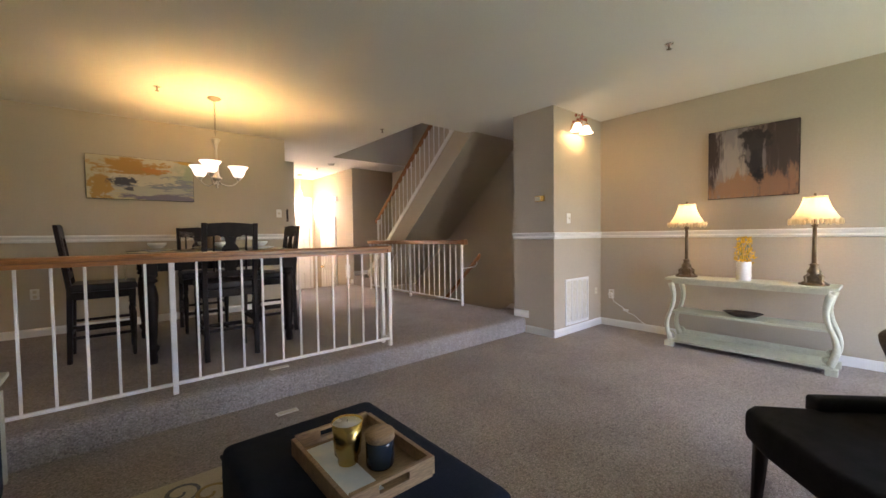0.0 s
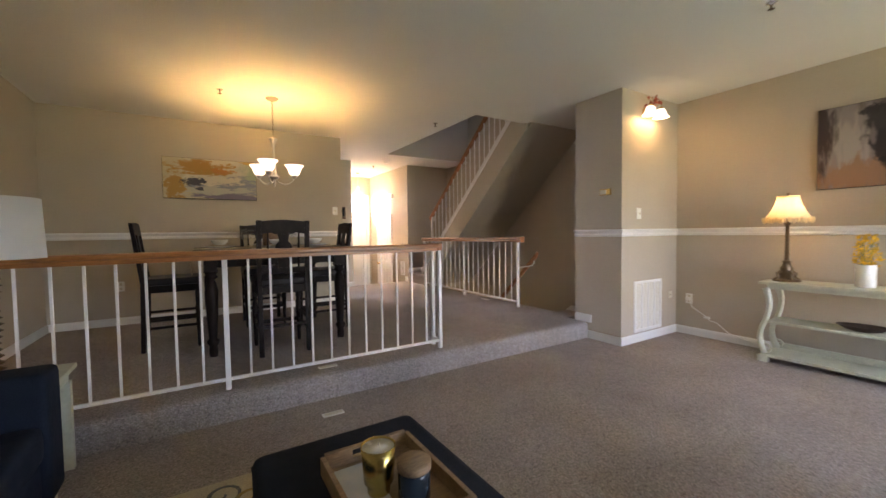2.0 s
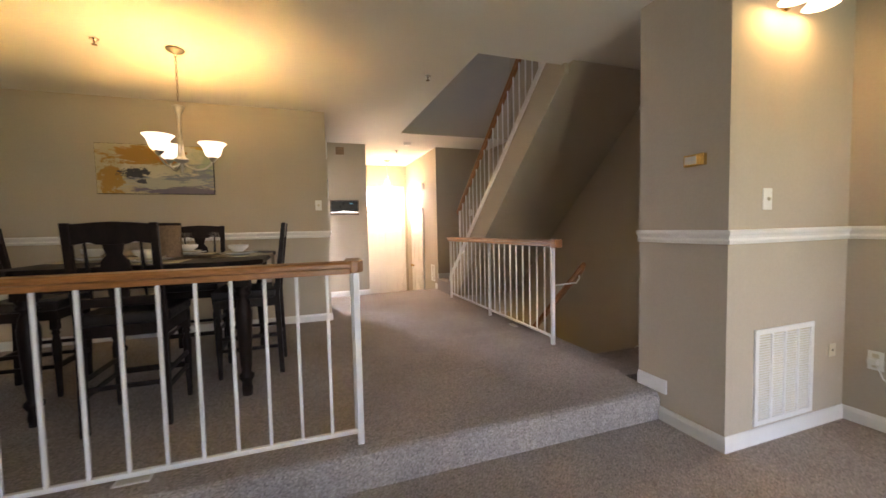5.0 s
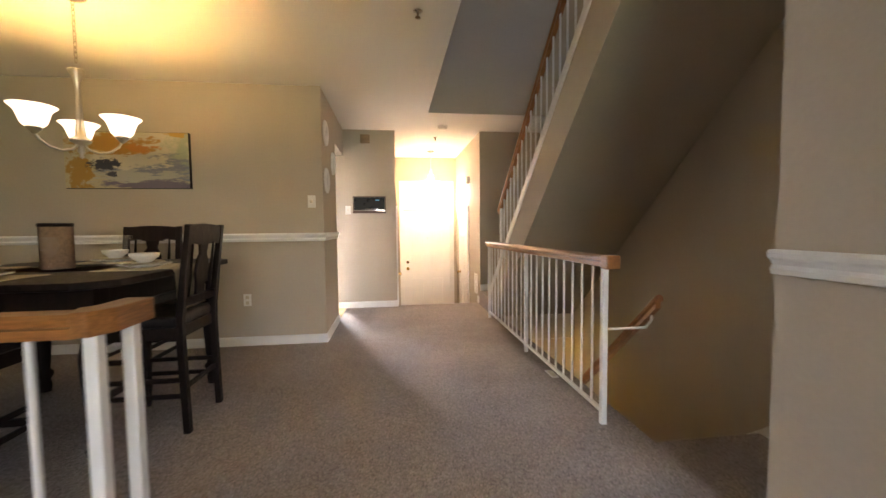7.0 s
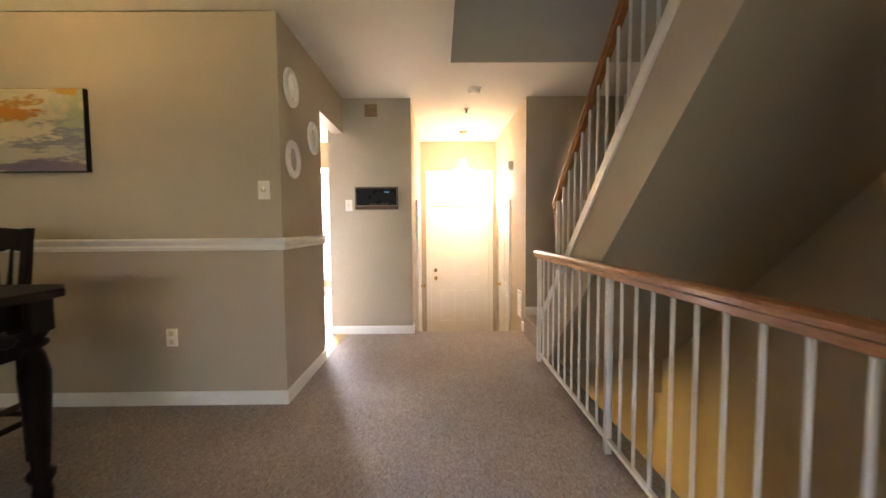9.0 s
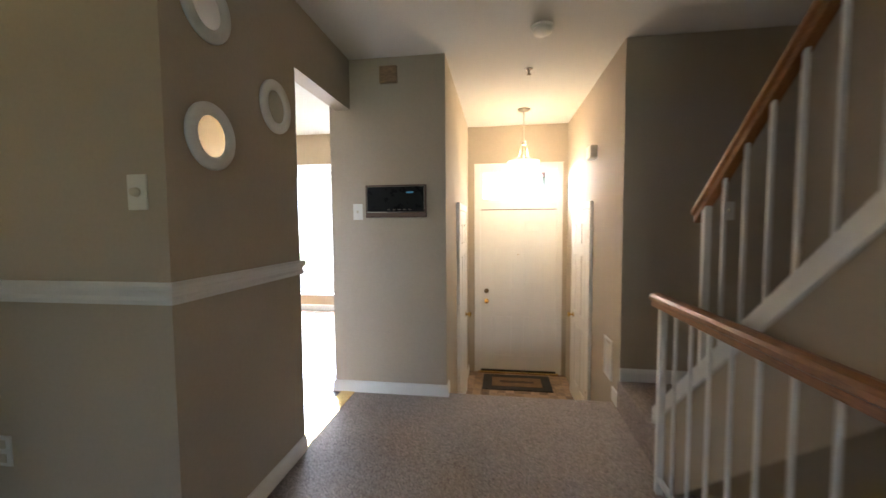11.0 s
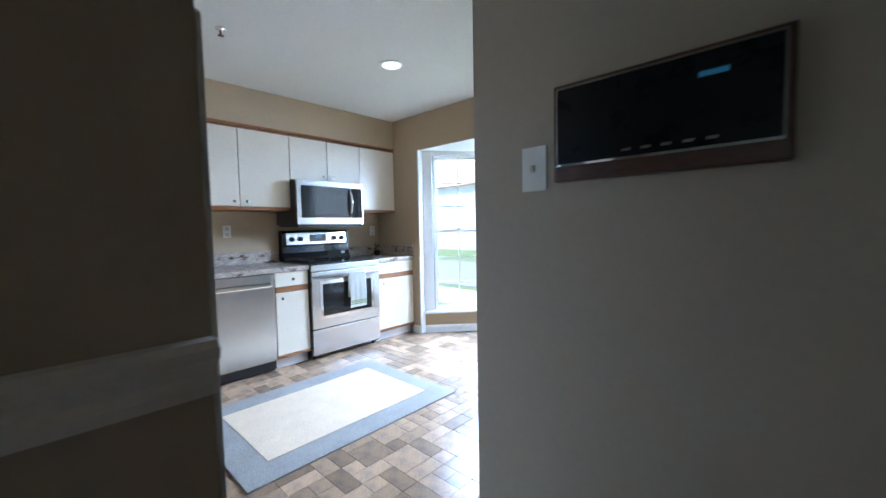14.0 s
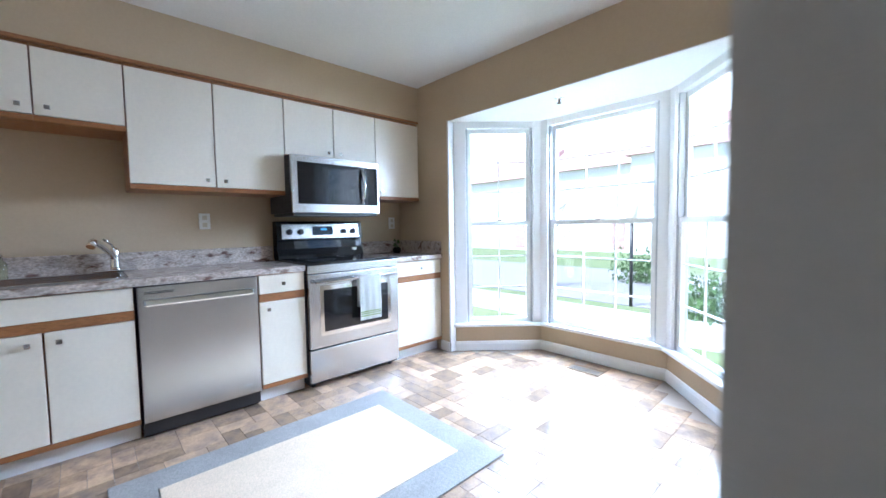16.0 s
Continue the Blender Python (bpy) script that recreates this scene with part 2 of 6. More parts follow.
def prism(poly, axis, a, b, bevel=0.0):
    """A polygon in the plane across an axis, drawn out along it. Axis x: (y, z); y: (x, z); z: (x, y)."""
    bm = bmesh.new()

    def put(p, w):
        return {"x": (w, p[0], p[1]), "y": (p[0], w, p[1]), "z": (p[0], p[1], w)}[axis]
    lo = [bm.verts.new(put(p, a)) for p in poly]
    hi = [bm.verts.new(put(p, b)) for p in poly]
    n = len(poly)
    bm.faces.new(lo[::-1]), bm.faces.new(hi)
    for i in range(n):
        bm.faces.new((lo[i], lo[(i + 1) % n], hi[(i + 1) % n], hi[i]))
    bmesh.ops.recalc_face_normals(bm, faces=bm.faces[:])
    if bevel:
        bmesh.ops.bevel(bm, geom=bm.edges[:], offset=bevel, segments=2, profile=0.6, affect="EDGES")
    return bm


def lathe(profile, seg=20, at=(0, 0, 0), caps=True):
    bm = bmesh.new()
    rings = []
    for r, z in profile:
        rings.append([bm.verts.new((at[0] + r * math.cos(2 * math.pi * k / seg), at[1] + r * math.sin(2 * math.pi * k / seg), at[2] + z)) for k in range(seg)])
    for a, b in zip(rings, rings[1:]):
        for k in range(seg):
            f = bm.faces.new((a[k], a[(k + 1) % seg], b[(k + 1) % seg], b[k]))
            f.smooth = True
    if caps:
        bm.faces.new(rings[0][::-1]), bm.faces.new(rings[-1])
    bmesh.ops.recalc_face_normals(bm, faces=bm.faces[:])
    return bm


def tube(points, r, seg=10, radii=None):
    bm = bmesh.new()
    pts = [Vector(p) for p in points]
    rings, up = [], None
    for i, p in enumerate(pts):
        d = (pts[min(i + 1, len(pts) - 1)] - pts[max(i - 1, 0)]).normalized()
        if up is None:
            up = d.orthogonal().normalized()
        up = (up - d * up.dot(d)).normalized()
        side = d.cross(up)
        rr = radii[i] if radii else r
        rings.append([bm.verts.new(p + rr * (math.cos(2 * math.pi * k / seg) * up + math.sin(2 * math.pi * k / seg) * side)) for k in range(seg)])
    for a, b in zip(rings, rings[1:]):
        for k in range(seg):
            bm.faces.new((a[k], a[(k + 1) % seg], b[(k + 1) % seg], b[k])).smooth = True
    bm.faces.new(rings[0][::-1]), bm.faces.new(rings[-1])
    bmesh.ops.recalc_face_normals(bm, faces=bm.faces[:])
    return bm


def sweep(path, profile, closed=False):
    """A moulding: profile (out, z) along a plan path, out to the left of the way walked, mitred at the corners."""
    bm = bmesh.new()
    pts = [Vector(p) for p in path]
    rows = []
    for i, p in enumerate(pts):
        a = (p - pts[i - 1]).normalized() if i else None
        b = (pts[i + 1] - p).normalized() if i < len(pts) - 1 else None
        na = Vector((-a.y, a.x)) if a else None
        nb = Vector((-b.y, b.x)) if b else None
        if na and nb:
            m = (na + nb).normalized()
            m = m / max(0.3, m.dot(na))
        else:
            m = na or nb
        rows.append([bm.verts.new((p.x + m.x * o, p.y + m.y * o, z)) for o, z in profile])
    n = len(profile)
    for a, b in zip(rows, rows[1:]):
        for k in range(n):
            bm.faces.new((a[k], a[(k + 1) % n], b[(k + 1) % n], b[k]))
    bm.faces.new(rows[0]), bm.faces.new(rows[-1][::-1])
    bmesh.ops.recalc_face_normals(bm, faces=bm.faces[:])
    return bm


def moved(bm, m):
    bmesh.ops.transform(bm, matrix=m, verts=bm.verts[:])
    return bm


def joined(*bms):
    out = bmesh.new()
    for b in bms:
        me = bpy.data.meshes.new("tmp")
        b.to_mesh(me)
        b.free()
        out.from_mesh(me)
        bpy.data.meshes.remove(me)
    return out


def part(name, bm, material, parent=None, label="", at=None):
    me = bpy.data.meshes.new(name)
    bm.to_mesh(me)
    bm.free()
    me.materials.append(material)
    ob = new(name, me)
    ob.parent = parent
    if at is not None:
        ob.matrix_basis = at
    if label:
        ob["label"] = label
    return ob


def thing(name, m, label, category, group="", kind=""):
    ob = new(name)
    ob.empty_display_size = 0.1
    ob.matrix_basis = m
    return tagged(ob, label, category, group, kind)


def solid(name, bm, material, label, category, group="", kind="", at=None):
    return tagged(part(name, bm, material, None, "", at), label, category, group, kind)


def structure(name, bm, material, label, category):
    return solid(name, bm, material, label, category, "", "structure")


# ---- the large structure ----
LO, UP, TOP = 0.0, 0.18, 2.70
XR = 5.33           # right-hand wall of living room and stairs
DY = 6.266          # dining room end wall
XL = -0.98          # dining room and living room side wall
YB = -2.3           # living room window wall
STEP = 3.22         # front of the carpeted step
FOY = -0.42         # foyer floor
KW = -1.04          # kitchen cabinet wall
KF = 10.04          # front wall of the house
HX0, HX1 = 3.08, 4.30   # foyer side walls
HY = 7.925          # wall with the intercom


def wall(name, label, list_of, material=None):
    return structure(name, boxes(*list_of), material or PAINT, label, "wall")


# floors
structure("floor_living", boxes((XL, XR, YB, STEP, -0.12, LO)), CARPET, "beige grey looped carpet on the sunken living room floor", "carpet")
step_profile = [(STEP, -0.1), (STEP, 0.11), (STEP + 0.006, 0.145), (STEP + 0.02, 0.167), (STEP + 0.045, 0.178), (STEP + 0.08, UP), (STEP + 0.3, UP), (STEP + 0.3, -0.1)]
structure("carpeted_step", prism(step_profile, "x", XL, 4.247), CARPET, "rounded carpeted step up to the dining area", "step")
structure("floor_dining", boxes((XL, 4.39, STEP + 0.3, DY, -0.12, UP), (2.36, 4.39, DY, HY, -0.12, UP), (HX0, HX1, HY, HY + 0.06, -0.12, UP)), CARPET,
          "beige grey looped carpet in dining area and hall", "carpet")
structure("foyer_steps", boxes((HX0, HX1, HY + 0.06, 8.22, FOY - 0.1, UP - 0.2), (HX0, HX1, 8.22, 8.48, FOY - 0.1, UP - 0.4)), CARPET, "carpeted steps down to the front door", "step")
structure("floor_foyer", boxes((HX0, HX1, 8.48, KF, FOY - 0.12, FOY - 0.004)), GROUT, "dark joints of the block patterned foyer floor", "floor")
structure("floor_kitchen", boxes((KW, 2.36, 6.39, 7.0, 0.0, UP - 0.004), (KW, 2.36, 7.0, KF, 0.0, UP - 0.004), (2.36, HX0 - 0.1, HY + 0.115, KF, 0.0, UP - 0.004)), GROUT,
          "dark joints of the block patterned kitchen floor", "floor")
structure("floor_bay", prism([(-0.3, KF), (1.87, KF), (1.87, 10.1), (1.36, 10.74), (0.25, 10.74), (-0.3, 10.1)], "z", 0.0, UP - 0.004), GROUT, "dark joints of the floor in the bay", "floor")

# ceilings
structure("ceiling", boxes((XL, 3.48, YB, DY, TOP, TOP + 0.3), (2.25, 3.48, DY, KF, TOP, TOP + 0.3), (3.48, XR, YB, 4.30, TOP, TOP + 0.3),
                           (3.48, XR, 7.05, KF, TOP, TOP + 0.3)), CEIL, "flat white ceiling warmed by lamplight", "ceiling")
structure("ceiling_kitchen", boxes((KW, 2.25, DY, KF, TOP - 0.005, TOP + 0.3)), CEIL, "flat white kitchen ceiling", "ceiling")
structure("ceiling_upstairs", boxes((3.2, XR + 0.1, 3.6, 7.2, 5.3, 5.4)), CEIL, "ceiling above the stairwell upstairs", "ceiling")

# walls
wall("wall_side", "greige painted wall with white chair rail", [(XL - 0.12, XL, YB, DY + 0.12, -0.12, TOP)])
wall("wall_window", "greige window wall of the living room", [(XL, 2.3, YB - 0.12, YB, -0.12, TOP), (5.1, XR, YB - 0.12, YB, -0.12, TOP), (2.3, 5.1, YB - 0.12, YB, 2.3, TOP), (2.3, 5.1, YB - 0.12, YB, -0.12, 0.4)])
wall("wall_right", "greige wall behind the console table and stairs", [(XR, XR + 0.12, YB, 8.4, -2.6, 5.3)])
wall("wall_chase", "boxed-in greige corner column", [(4.245, XR, 2.806, 3.395, -0.12, TOP)])
PX0, PX1, PY1 = 2.25, 2.36, 7.13
wall("wall_dining", "greige dining room end wall", [(XL, PX0, DY, DY + 0.12, -0.12, TOP)])


wall("wall_pier", "greige pier wall hung with three round mirrors beside the kitchen opening", [(PX0, PX1, DY, PY1, -0.12, TOP), (PX0, PX1, PY1, HY, 2.335, TOP)])
wall("wall_intercom", "greige wall with intercom between kitchen opening and hall", [(2.2, HX0, HY, HY + 0.115, -0.5, TOP)])
wall("wall_foyer_a", "cream lit foyer wall with a closet door", [(HX0 - 0.1, HX0, HY + 0.115, KF, -0.6, TOP)])
wall("wall_foyer_b", "cream lit foyer wall with a panelled door", [(HX1, HX1 + 0.1, 7.885, KF, -0.6, TOP)])
wall("wall_landing", "greige wall at the stair landing", [(HX1 + 0.1, XR, 7.885, 7.96, -2.6, TOP)])
wall("wall_entry", "cream wall round the front door", [(HX0 - 0.1, 3.172, KF, KF + 0.15, -0.6, TOP), (4.248, HX1 + 0.1, KF, KF + 0.15, -0.6, TOP), (3.172, 4.248, KF, KF + 0.15, 2.235, TOP)])
wall("wall_kitchen_side", "tan kitchen wall behind the cabinets", [(KW - 0.12, KW, DY, KF + 0.15, -0.1, TOP)], PAINT_K)
wall("wall_kitchen_back", "tan kitchen wall behind the refrigerator", [(KW, PX0 - 0.002, DY + 0.12, DY + 0.13, 0, TOP)], PAINT_K)
wall("wall_kitchen_front", "tan kitchen wall round the bay opening", [(KW, -0.3, KF, KF + 0.15, -0.1, TOP), (-0.3, 1.87, KF, KF + 0.15, 2.3, TOP), (1.87, HX0 - 0.1, KF, KF + 0.15, -0.1, TOP)], PAINT_K)
wall("wall_soffit", "tan bulkhead above the kitchen wall cabinets", [(KW, -0.715, DY + 0.13, KF, 2.352, TOP - 0.005)], PAINT_K)
wall("wall_stairwell", "grey walls of the stairwell upstairs", [(3.36, 3.48, 4.2, 7.155, TOP + 0.3, 5.3), (3.48, XR, 7.046, 7.155, TOP + 0.002, 5.3), (3.36, 3.6, 3.6, 4.2, TOP + 0.3, 5.3),
                                                          (3.6, XR, 3.6, 3.7, TOP + 0.3, 4.2), (3.6, XR, 3.6, 3.7, 4.8, 5.3), (3.6, 4.2, 3.6, 3.7, 4.2, 4.8), (4.7, XR, 3.6, 3.7, 4.2, 4.8)])
BZ = -0.26          # underside of the hall floor
# Unseen hall-side wall runs to 6.78, added length that narrows the lamplight.
wall("wall_basement", "plain walls of the basement stair", [(4.17, 4.27, 3.395, 6.78, -2.6, -0.12), (4.27, XR, 7.24, 7.34, -2.6, -0.1), (4.27, XR, 3.3, 3.395, -2.6, -0.12)])
wall("wall_basement_room", "plain walls of the room below the hall", [(2.2, 2.3, 5.2, 8.4, -2.6, BZ), (2.3, 4.17, 5.2, 5.3, -2.6, BZ), (2.3, 4.27, 7.34, 7.44, -2.6, BZ)])
structure("floor_basement", boxes((2.2, XR, 3.3, 8.4, -2.72, -2.6)), CARPET, "carpet at the foot of the basement stair", "floor")
structure("ceiling_basement", boxes((4.39, XR, 7.12, 8.4, -0.16, -0.04), (2.2, 4.265, 5.2, 8.4, BZ, -0.125)), CEIL, "low ceiling under the hall and the landing", "ceiling")

# Unseen slab, added to keep direct sun out of the living room.
structure("porch_roof", boxes((XL, XR, YB - 1.9, YB - 0.12, 2.55, 2.7)), TRIM, "unseen slab added to keep sun out of the living room window", "roof")
# Another added slab out of view, shading the upstairs opening from the sun.
structure("eave", boxes((3.0, XR + 0.3, 2.3, 3.6, 5.3, 5.45)), TRIM, "unseen slab added to shade the upstairs opening", "roof")

# chair rail, baseboard
RAILP = [(0, 1.158), (0.018, 1.162), (0.022, 1.178), (0.014, 1.19), (0.02, 1.205), (0.032, 1.214), (0.034, 1.228), (0.026, 1.238), (0, 1.238)]
RAILD = [(o, z + 0.04) for o, z in RAILP]


def base_profile(z):
    return [(0, z), (0.014, z), (0.014, z + 0.062), (0.009, z + 0.08), (0.004, z + 0.088), (0, z + 0.088)]


def trim(name, path, profile, label, category="trim", material=None):
    return structure(name, sweep(path, profile), material or TRIM, label, category)


trim("trim_chair_rail", [(4.245, 3.395), (4.245, 2.806), (XR, 2.806), (XR, YB)][::-1], RAILP, "white moulded chair rail", "chair rail")
trim("trim_chair_rail", [(2.36, PY1), (2.36, DY), (XL, DY), (XL, YB)], RAILD, "white moulded chair rail", "chair rail")
trim("baseboard", [(XR, YB), (XR, 2.806), (4.245, 2.806), (4.245, STEP - 0.002)], base_profile(LO), "white painted baseboard", "baseboard")
trim("baseboard", [(4.245, STEP - 0.05), (4.245, 3.395)], base_profile(UP + 0.002), "white painted baseboard", "baseboard")
trim("baseboard", [(2.36, PY1), (2.36, DY), (XL, DY), (XL, STEP + 0.08)], base_profile(UP), "white painted baseboard", "baseboard")
trim("baseboard", [(HX0, HY + 0.1), (HX0, HY), (2.2, HY), (2.2, HY + 0.114)], base_profile(UP), "white painted baseboard", "baseboard")
trim("baseboard", [(HX1, 7.895), (HX1, 9.0)][::-1], base_profile(FOY), "white painted baseboard", "baseboard")
trim("baseboard", [(HX0, KF), (HX0, 8.5)], base_profile(FOY), "white painted baseboard", "baseboard")
trim("baseboard", [(XR, 7.885), (HX1, 7.885)], base_profile(0.38), "white painted baseboard", "baseboard")
structure("threshold_strip", boxes((2.25, 2.36, PY1, HY, UP - 0.02, UP + 0.004)), BRASS, "brass strip between carpet and vinyl floor", "threshold")

# ---- stairs and railings ----
SL = 0.885


def slope_top(y):
    return 1.165 + SL * (6.48 - y)


def rail_bar(p, q, w, h, axis):
    """A moulded wooden handrail with rounded edges between two points in a vertical plane."""
    d = 0.25 * h
    a, b = (p[1], q[1]) if axis == "y" else (p[0], q[0])
    prof = [(-w / 2 + 0.012, -h), (w / 2 - 0.012, -h), (w / 2 - 0.012, -h * 0.62), (w / 2, -h * 0.5), (w / 2, -d), (w / 2 - 0.01, -0.006), (0, 0), (-w / 2 + 0.01, -0.006), (-w / 2, -d), (-w / 2, -h * 0.5), (-w / 2 + 0.012, -h * 0.62)]
    bm = bmesh.new()
    ends = []
    for e in (p, q):
        ends.append([bm.verts.new((e[0] + (o if axis == "y" else 0), e[1] + (o if axis == "x" else 0), e[2] + z)) for o, z in prof])
    n = len(prof)
    for k in range(n):
        bm.faces.new((ends[0][k], ends[0][(k + 1) % n], ends[1][(k + 1) % n], ends[1][k]))
    bm.faces.new(ends[0]), bm.faces.new(ends[1][::-1])
    bmesh.ops.recalc_face_normals(bm, faces=bm.faces[:])
    return bm


def railing_dining():
    t = thing("railing", pose(0, 3.335, UP), "white metal railing with an oak handrail along the step", "railing")
    part("handrail", joined(rail_bar((-0.97, 0, 0.95), (2.3, 0, 0.95), 0.075, 0.066, "x")), OAK_X, t, "varnished oak handrail")
    part("handrail", prism([(2.3, -0.0375), (2.338, -0.0375), (2.368, 0.02), (2.368, 0.17), (2.293, 0.17), (2.293, 0.055), (2.28, 0.0375), (2.27, 0.0375)], "z", 0.888, 0.95, 0.006), OAK_Y, t, "varnished oak handrail return")
    part("bottom_bar", boxes((-0.97, 2.33, -0.011, 0.011, 0.058, 0.08), (2.317, 2.339, 0.016, 0.112, 0.058, 0.08), bevel=0.003), METAL_W, t)
    for x in (-0.97, 0.636, 2.326):
        part("post", boxes((x - 0.016, x + 0.016, -0.016, 0.016, 0.0, 0.888), bevel=0.003), METAL_W, t)
    part("post", boxes((2.312, 2.344, 0.112, 0.144, 0.0, 0.888), bevel=0.003), METAL_W, t)
    me = None
    xs = [0.496 - 0.1417 * k for k in range(10)] + [0.778 + 0.1408 * k for k in range(11)]
    for x in xs:
        if me is None:
            ob = part("baluster", boxes((-0.0072, 0.0072, -0.0072, 0.0072, 0.07, 0.888), bevel=0.002), METAL_W, t)
            me = ob.data
        else:
            ob = new("baluster", me)
            ob.parent = t
        ob.location = (x, 0, 0)


def railing_stairwell():
    t = thing("railing", pose(4.222, 0, UP), "white metal railing with an oak handrail beside the basement stair", "railing")
    part("handrail", rail_bar((0, 4.33, 0.975), (0, 7.08, 0.958), 0.075, 0.066, "y"), OAK_Y, t, "varnished oak handrail")
    part("rail_end", boxes((-0.04, 0.04, 4.262, 4.335, 0.9, 0.977), bevel=0.008), OAK_Y, t, "square oak end block of the handrail")
    part("bottom_bar", boxes((-0.011, 0.011, 4.355, 7.02, 0.062, 0.084), bevel=0.003), METAL_W, t)
    for y in (4.355, 5.66, 7.01):
        part("post", boxes((-0.016, 0.016, y - 0.016, y + 0.016, 0.0, 0.9), bevel=0.003), METAL_W, t)
    me = None
    for k in range(19):
        y = 4.355 + (k + 1) * 0.1305 if k < 9 else 5.66 + (k - 9) * 0.135
        if k == 9:
            continue
        if me is None:
            ob = part("baluster", boxes((-0.0064, 0.0064, -0.0064, 0.0064, 0.07, 0.9), bevel=0.002), METAL_W, t)
            me = ob.data
        else:
            ob = new("baluster", me)
            ob.parent = t
        ob.location = (0, y, 0)
    g = thing("stair_handrail", pose(4.46, 4.225, 0.915), "slanted oak handrail on a white bracket above the basement stair", "handrail")
    part("rail", rail_bar((0, 0, 0.03), (0, 2.2, 0.03 - 2.2 * 0.93), 0.055, 0.075, "y"), OAK_Y, g)
    part("bracket", tube([(0, 0.06, -0.09), (0, 0.055, -0.125), (-0.03, 0.06, -0.165), (-0.23, 0.145, -0.19)], 0.007, 8), METAL_W, g, "white metal bracket")


def upper_stairs():
    t = thing("staircase", pose(0, 0, 0), "carpeted staircase with a white stringer going up above the basement stair", "staircase")
    part("stringer", prism([(7.22, slope_top(7.22) - 0.07), (4.25, slope_top(4.25) - 0.07), (4.25, slope_top(4.25) - 0.53), (7.22, slope_top(7.22) - 0.53)], "x", 4.285, 4.325), PAINT, t, "greige painted stair stringer")
    part("stringer_cap", prism([(7.24, slope_top(7.24)), (4.22, slope_top(4.22)), (4.22, slope_top(4.22) - 0.085), (7.24, slope_top(7.24) - 0.085)], "x", 4.271, 4.372), TRIM, t, "white stringer cap")
    steps = bmesh.new()
    for k in range(14):
        y, z = 7.1 - k * 0.211, 0.38 + (k + 1) * 0.19
        box(steps, 4.40, XR, y - 0.235, y, z - 0.2, z)
    part("treads", steps, CARPET, t, "carpeted treads")
    part("soffit", prism([(y, slope_top(y) - d) for y, d in ((7.0, 0.51), (4.18, 0.51), (4.18, 0.45), (7.0, 0.45))], "x", 4.325, XR), PAINT, t, "greige sloping underside")
    r = thing("stair_railing", pose(4.342, 0, 0), "white metal stair railing with an oak handrail", "railing")
    part("handrail", rail_bar((0, 6.97, 1.545), (0, 4.35, 1.545 + 2.62 * 0.847), 0.06, 0.075, "y"), OAK_Y, r, "varnished oak handrail")
    me = None
    for k in range(19):
        y = 6.9 - k * 0.128
        z0, z1 = slope_top(y) - 0.01, 1.545 + 0.847 * (6.97 - y) - 0.06
        w = 0.014 if k == 0 else 0.0068
        part("post" if k == 0 else "baluster", boxes((-w, w, y - w, y + w, z0, z1), bevel=0.002), METAL_W, r)
    structure("stair_landing", boxes((HX1 - 0.02, XR, 7.1, 7.885, 0.0, 0.38), bevel=0.02), CARPET, "carpeted landing one step above the hall", "landing")
    structure("wall_landing_header", boxes((4.34, XR - 0.002, 7.07, 7.096, -0.14, 0.36)), PAINT, "greige drywall below the edge of the landing", "wall")
    structure("trim_corner_block", boxes((HX1 - 0.014, HX1 - 0.001, 7.865, 8.03, UP + 0.001, UP + 0.1), bevel=0.003), TRIM, "white baseboard end at the foyer corner", "baseboard")
    d = bmesh.new()
    box(d, 4.39, XR, 3.395, 4.42, -0.25, 0.0)
    for k in range(12):
        y, z = 4.42 + k * 0.235, -(k + 1) * 0.2
        box(d, 4.27, XR, y - 0.02, y + 0.235, z - 0.22, z)
    structure("basement_stairs", d, CARPET, "carpeted stair down to the basement", "stairs")
    structure("trim_stair_skirt", prism([(3.9, 0.002), (3.9, 0.085), (4.22, 0.09), (4.36, 0.075), (7.2, -2.38), (7.2, -2.55), (4.42, -0.05), (4.3, 0.002)], "x", XR - 0.02, XR - 0.002), TRIM, "white skirt board at the head of the basement stair", "skirt board")


railing_dining(), railing_stairwell(), upper_stairs()
lamp("basement_light", "POINT", 62, (1.0, 0.66, 0.16), pose(4.08, 6.9, BZ - 0.06), radius=0.04)


# ---- dining set ----
def turned_leg(h, r, seg=14):
    """A turned table leg: square block above, vase and rings below."""
    prof = [(r * 0.62, 0), (r * 0.7, 0.05), (r * 0.6, 0.09), (r * 0.95, 0.12), (r * 0.95, 0.14), (r * 0.6, 0.16), (r * 0.72, 0.22), (r * 1.0, h * 0.55), (r * 1.05, h * 0.64), (r * 0.8, h * 0.72), (r * 0.55, h * 0.755), (r * 1.05, h * 0.775), (r * 1.05, h * 0.79), (r * 0.8, h * 0.805), (r * 1.1, h * 0.83), (r * 1.1, h * 0.84)]
    return joined(lathe(prof, seg), boxes((-r, r, -r, r, h * 0.835, h), bevel=0.004))


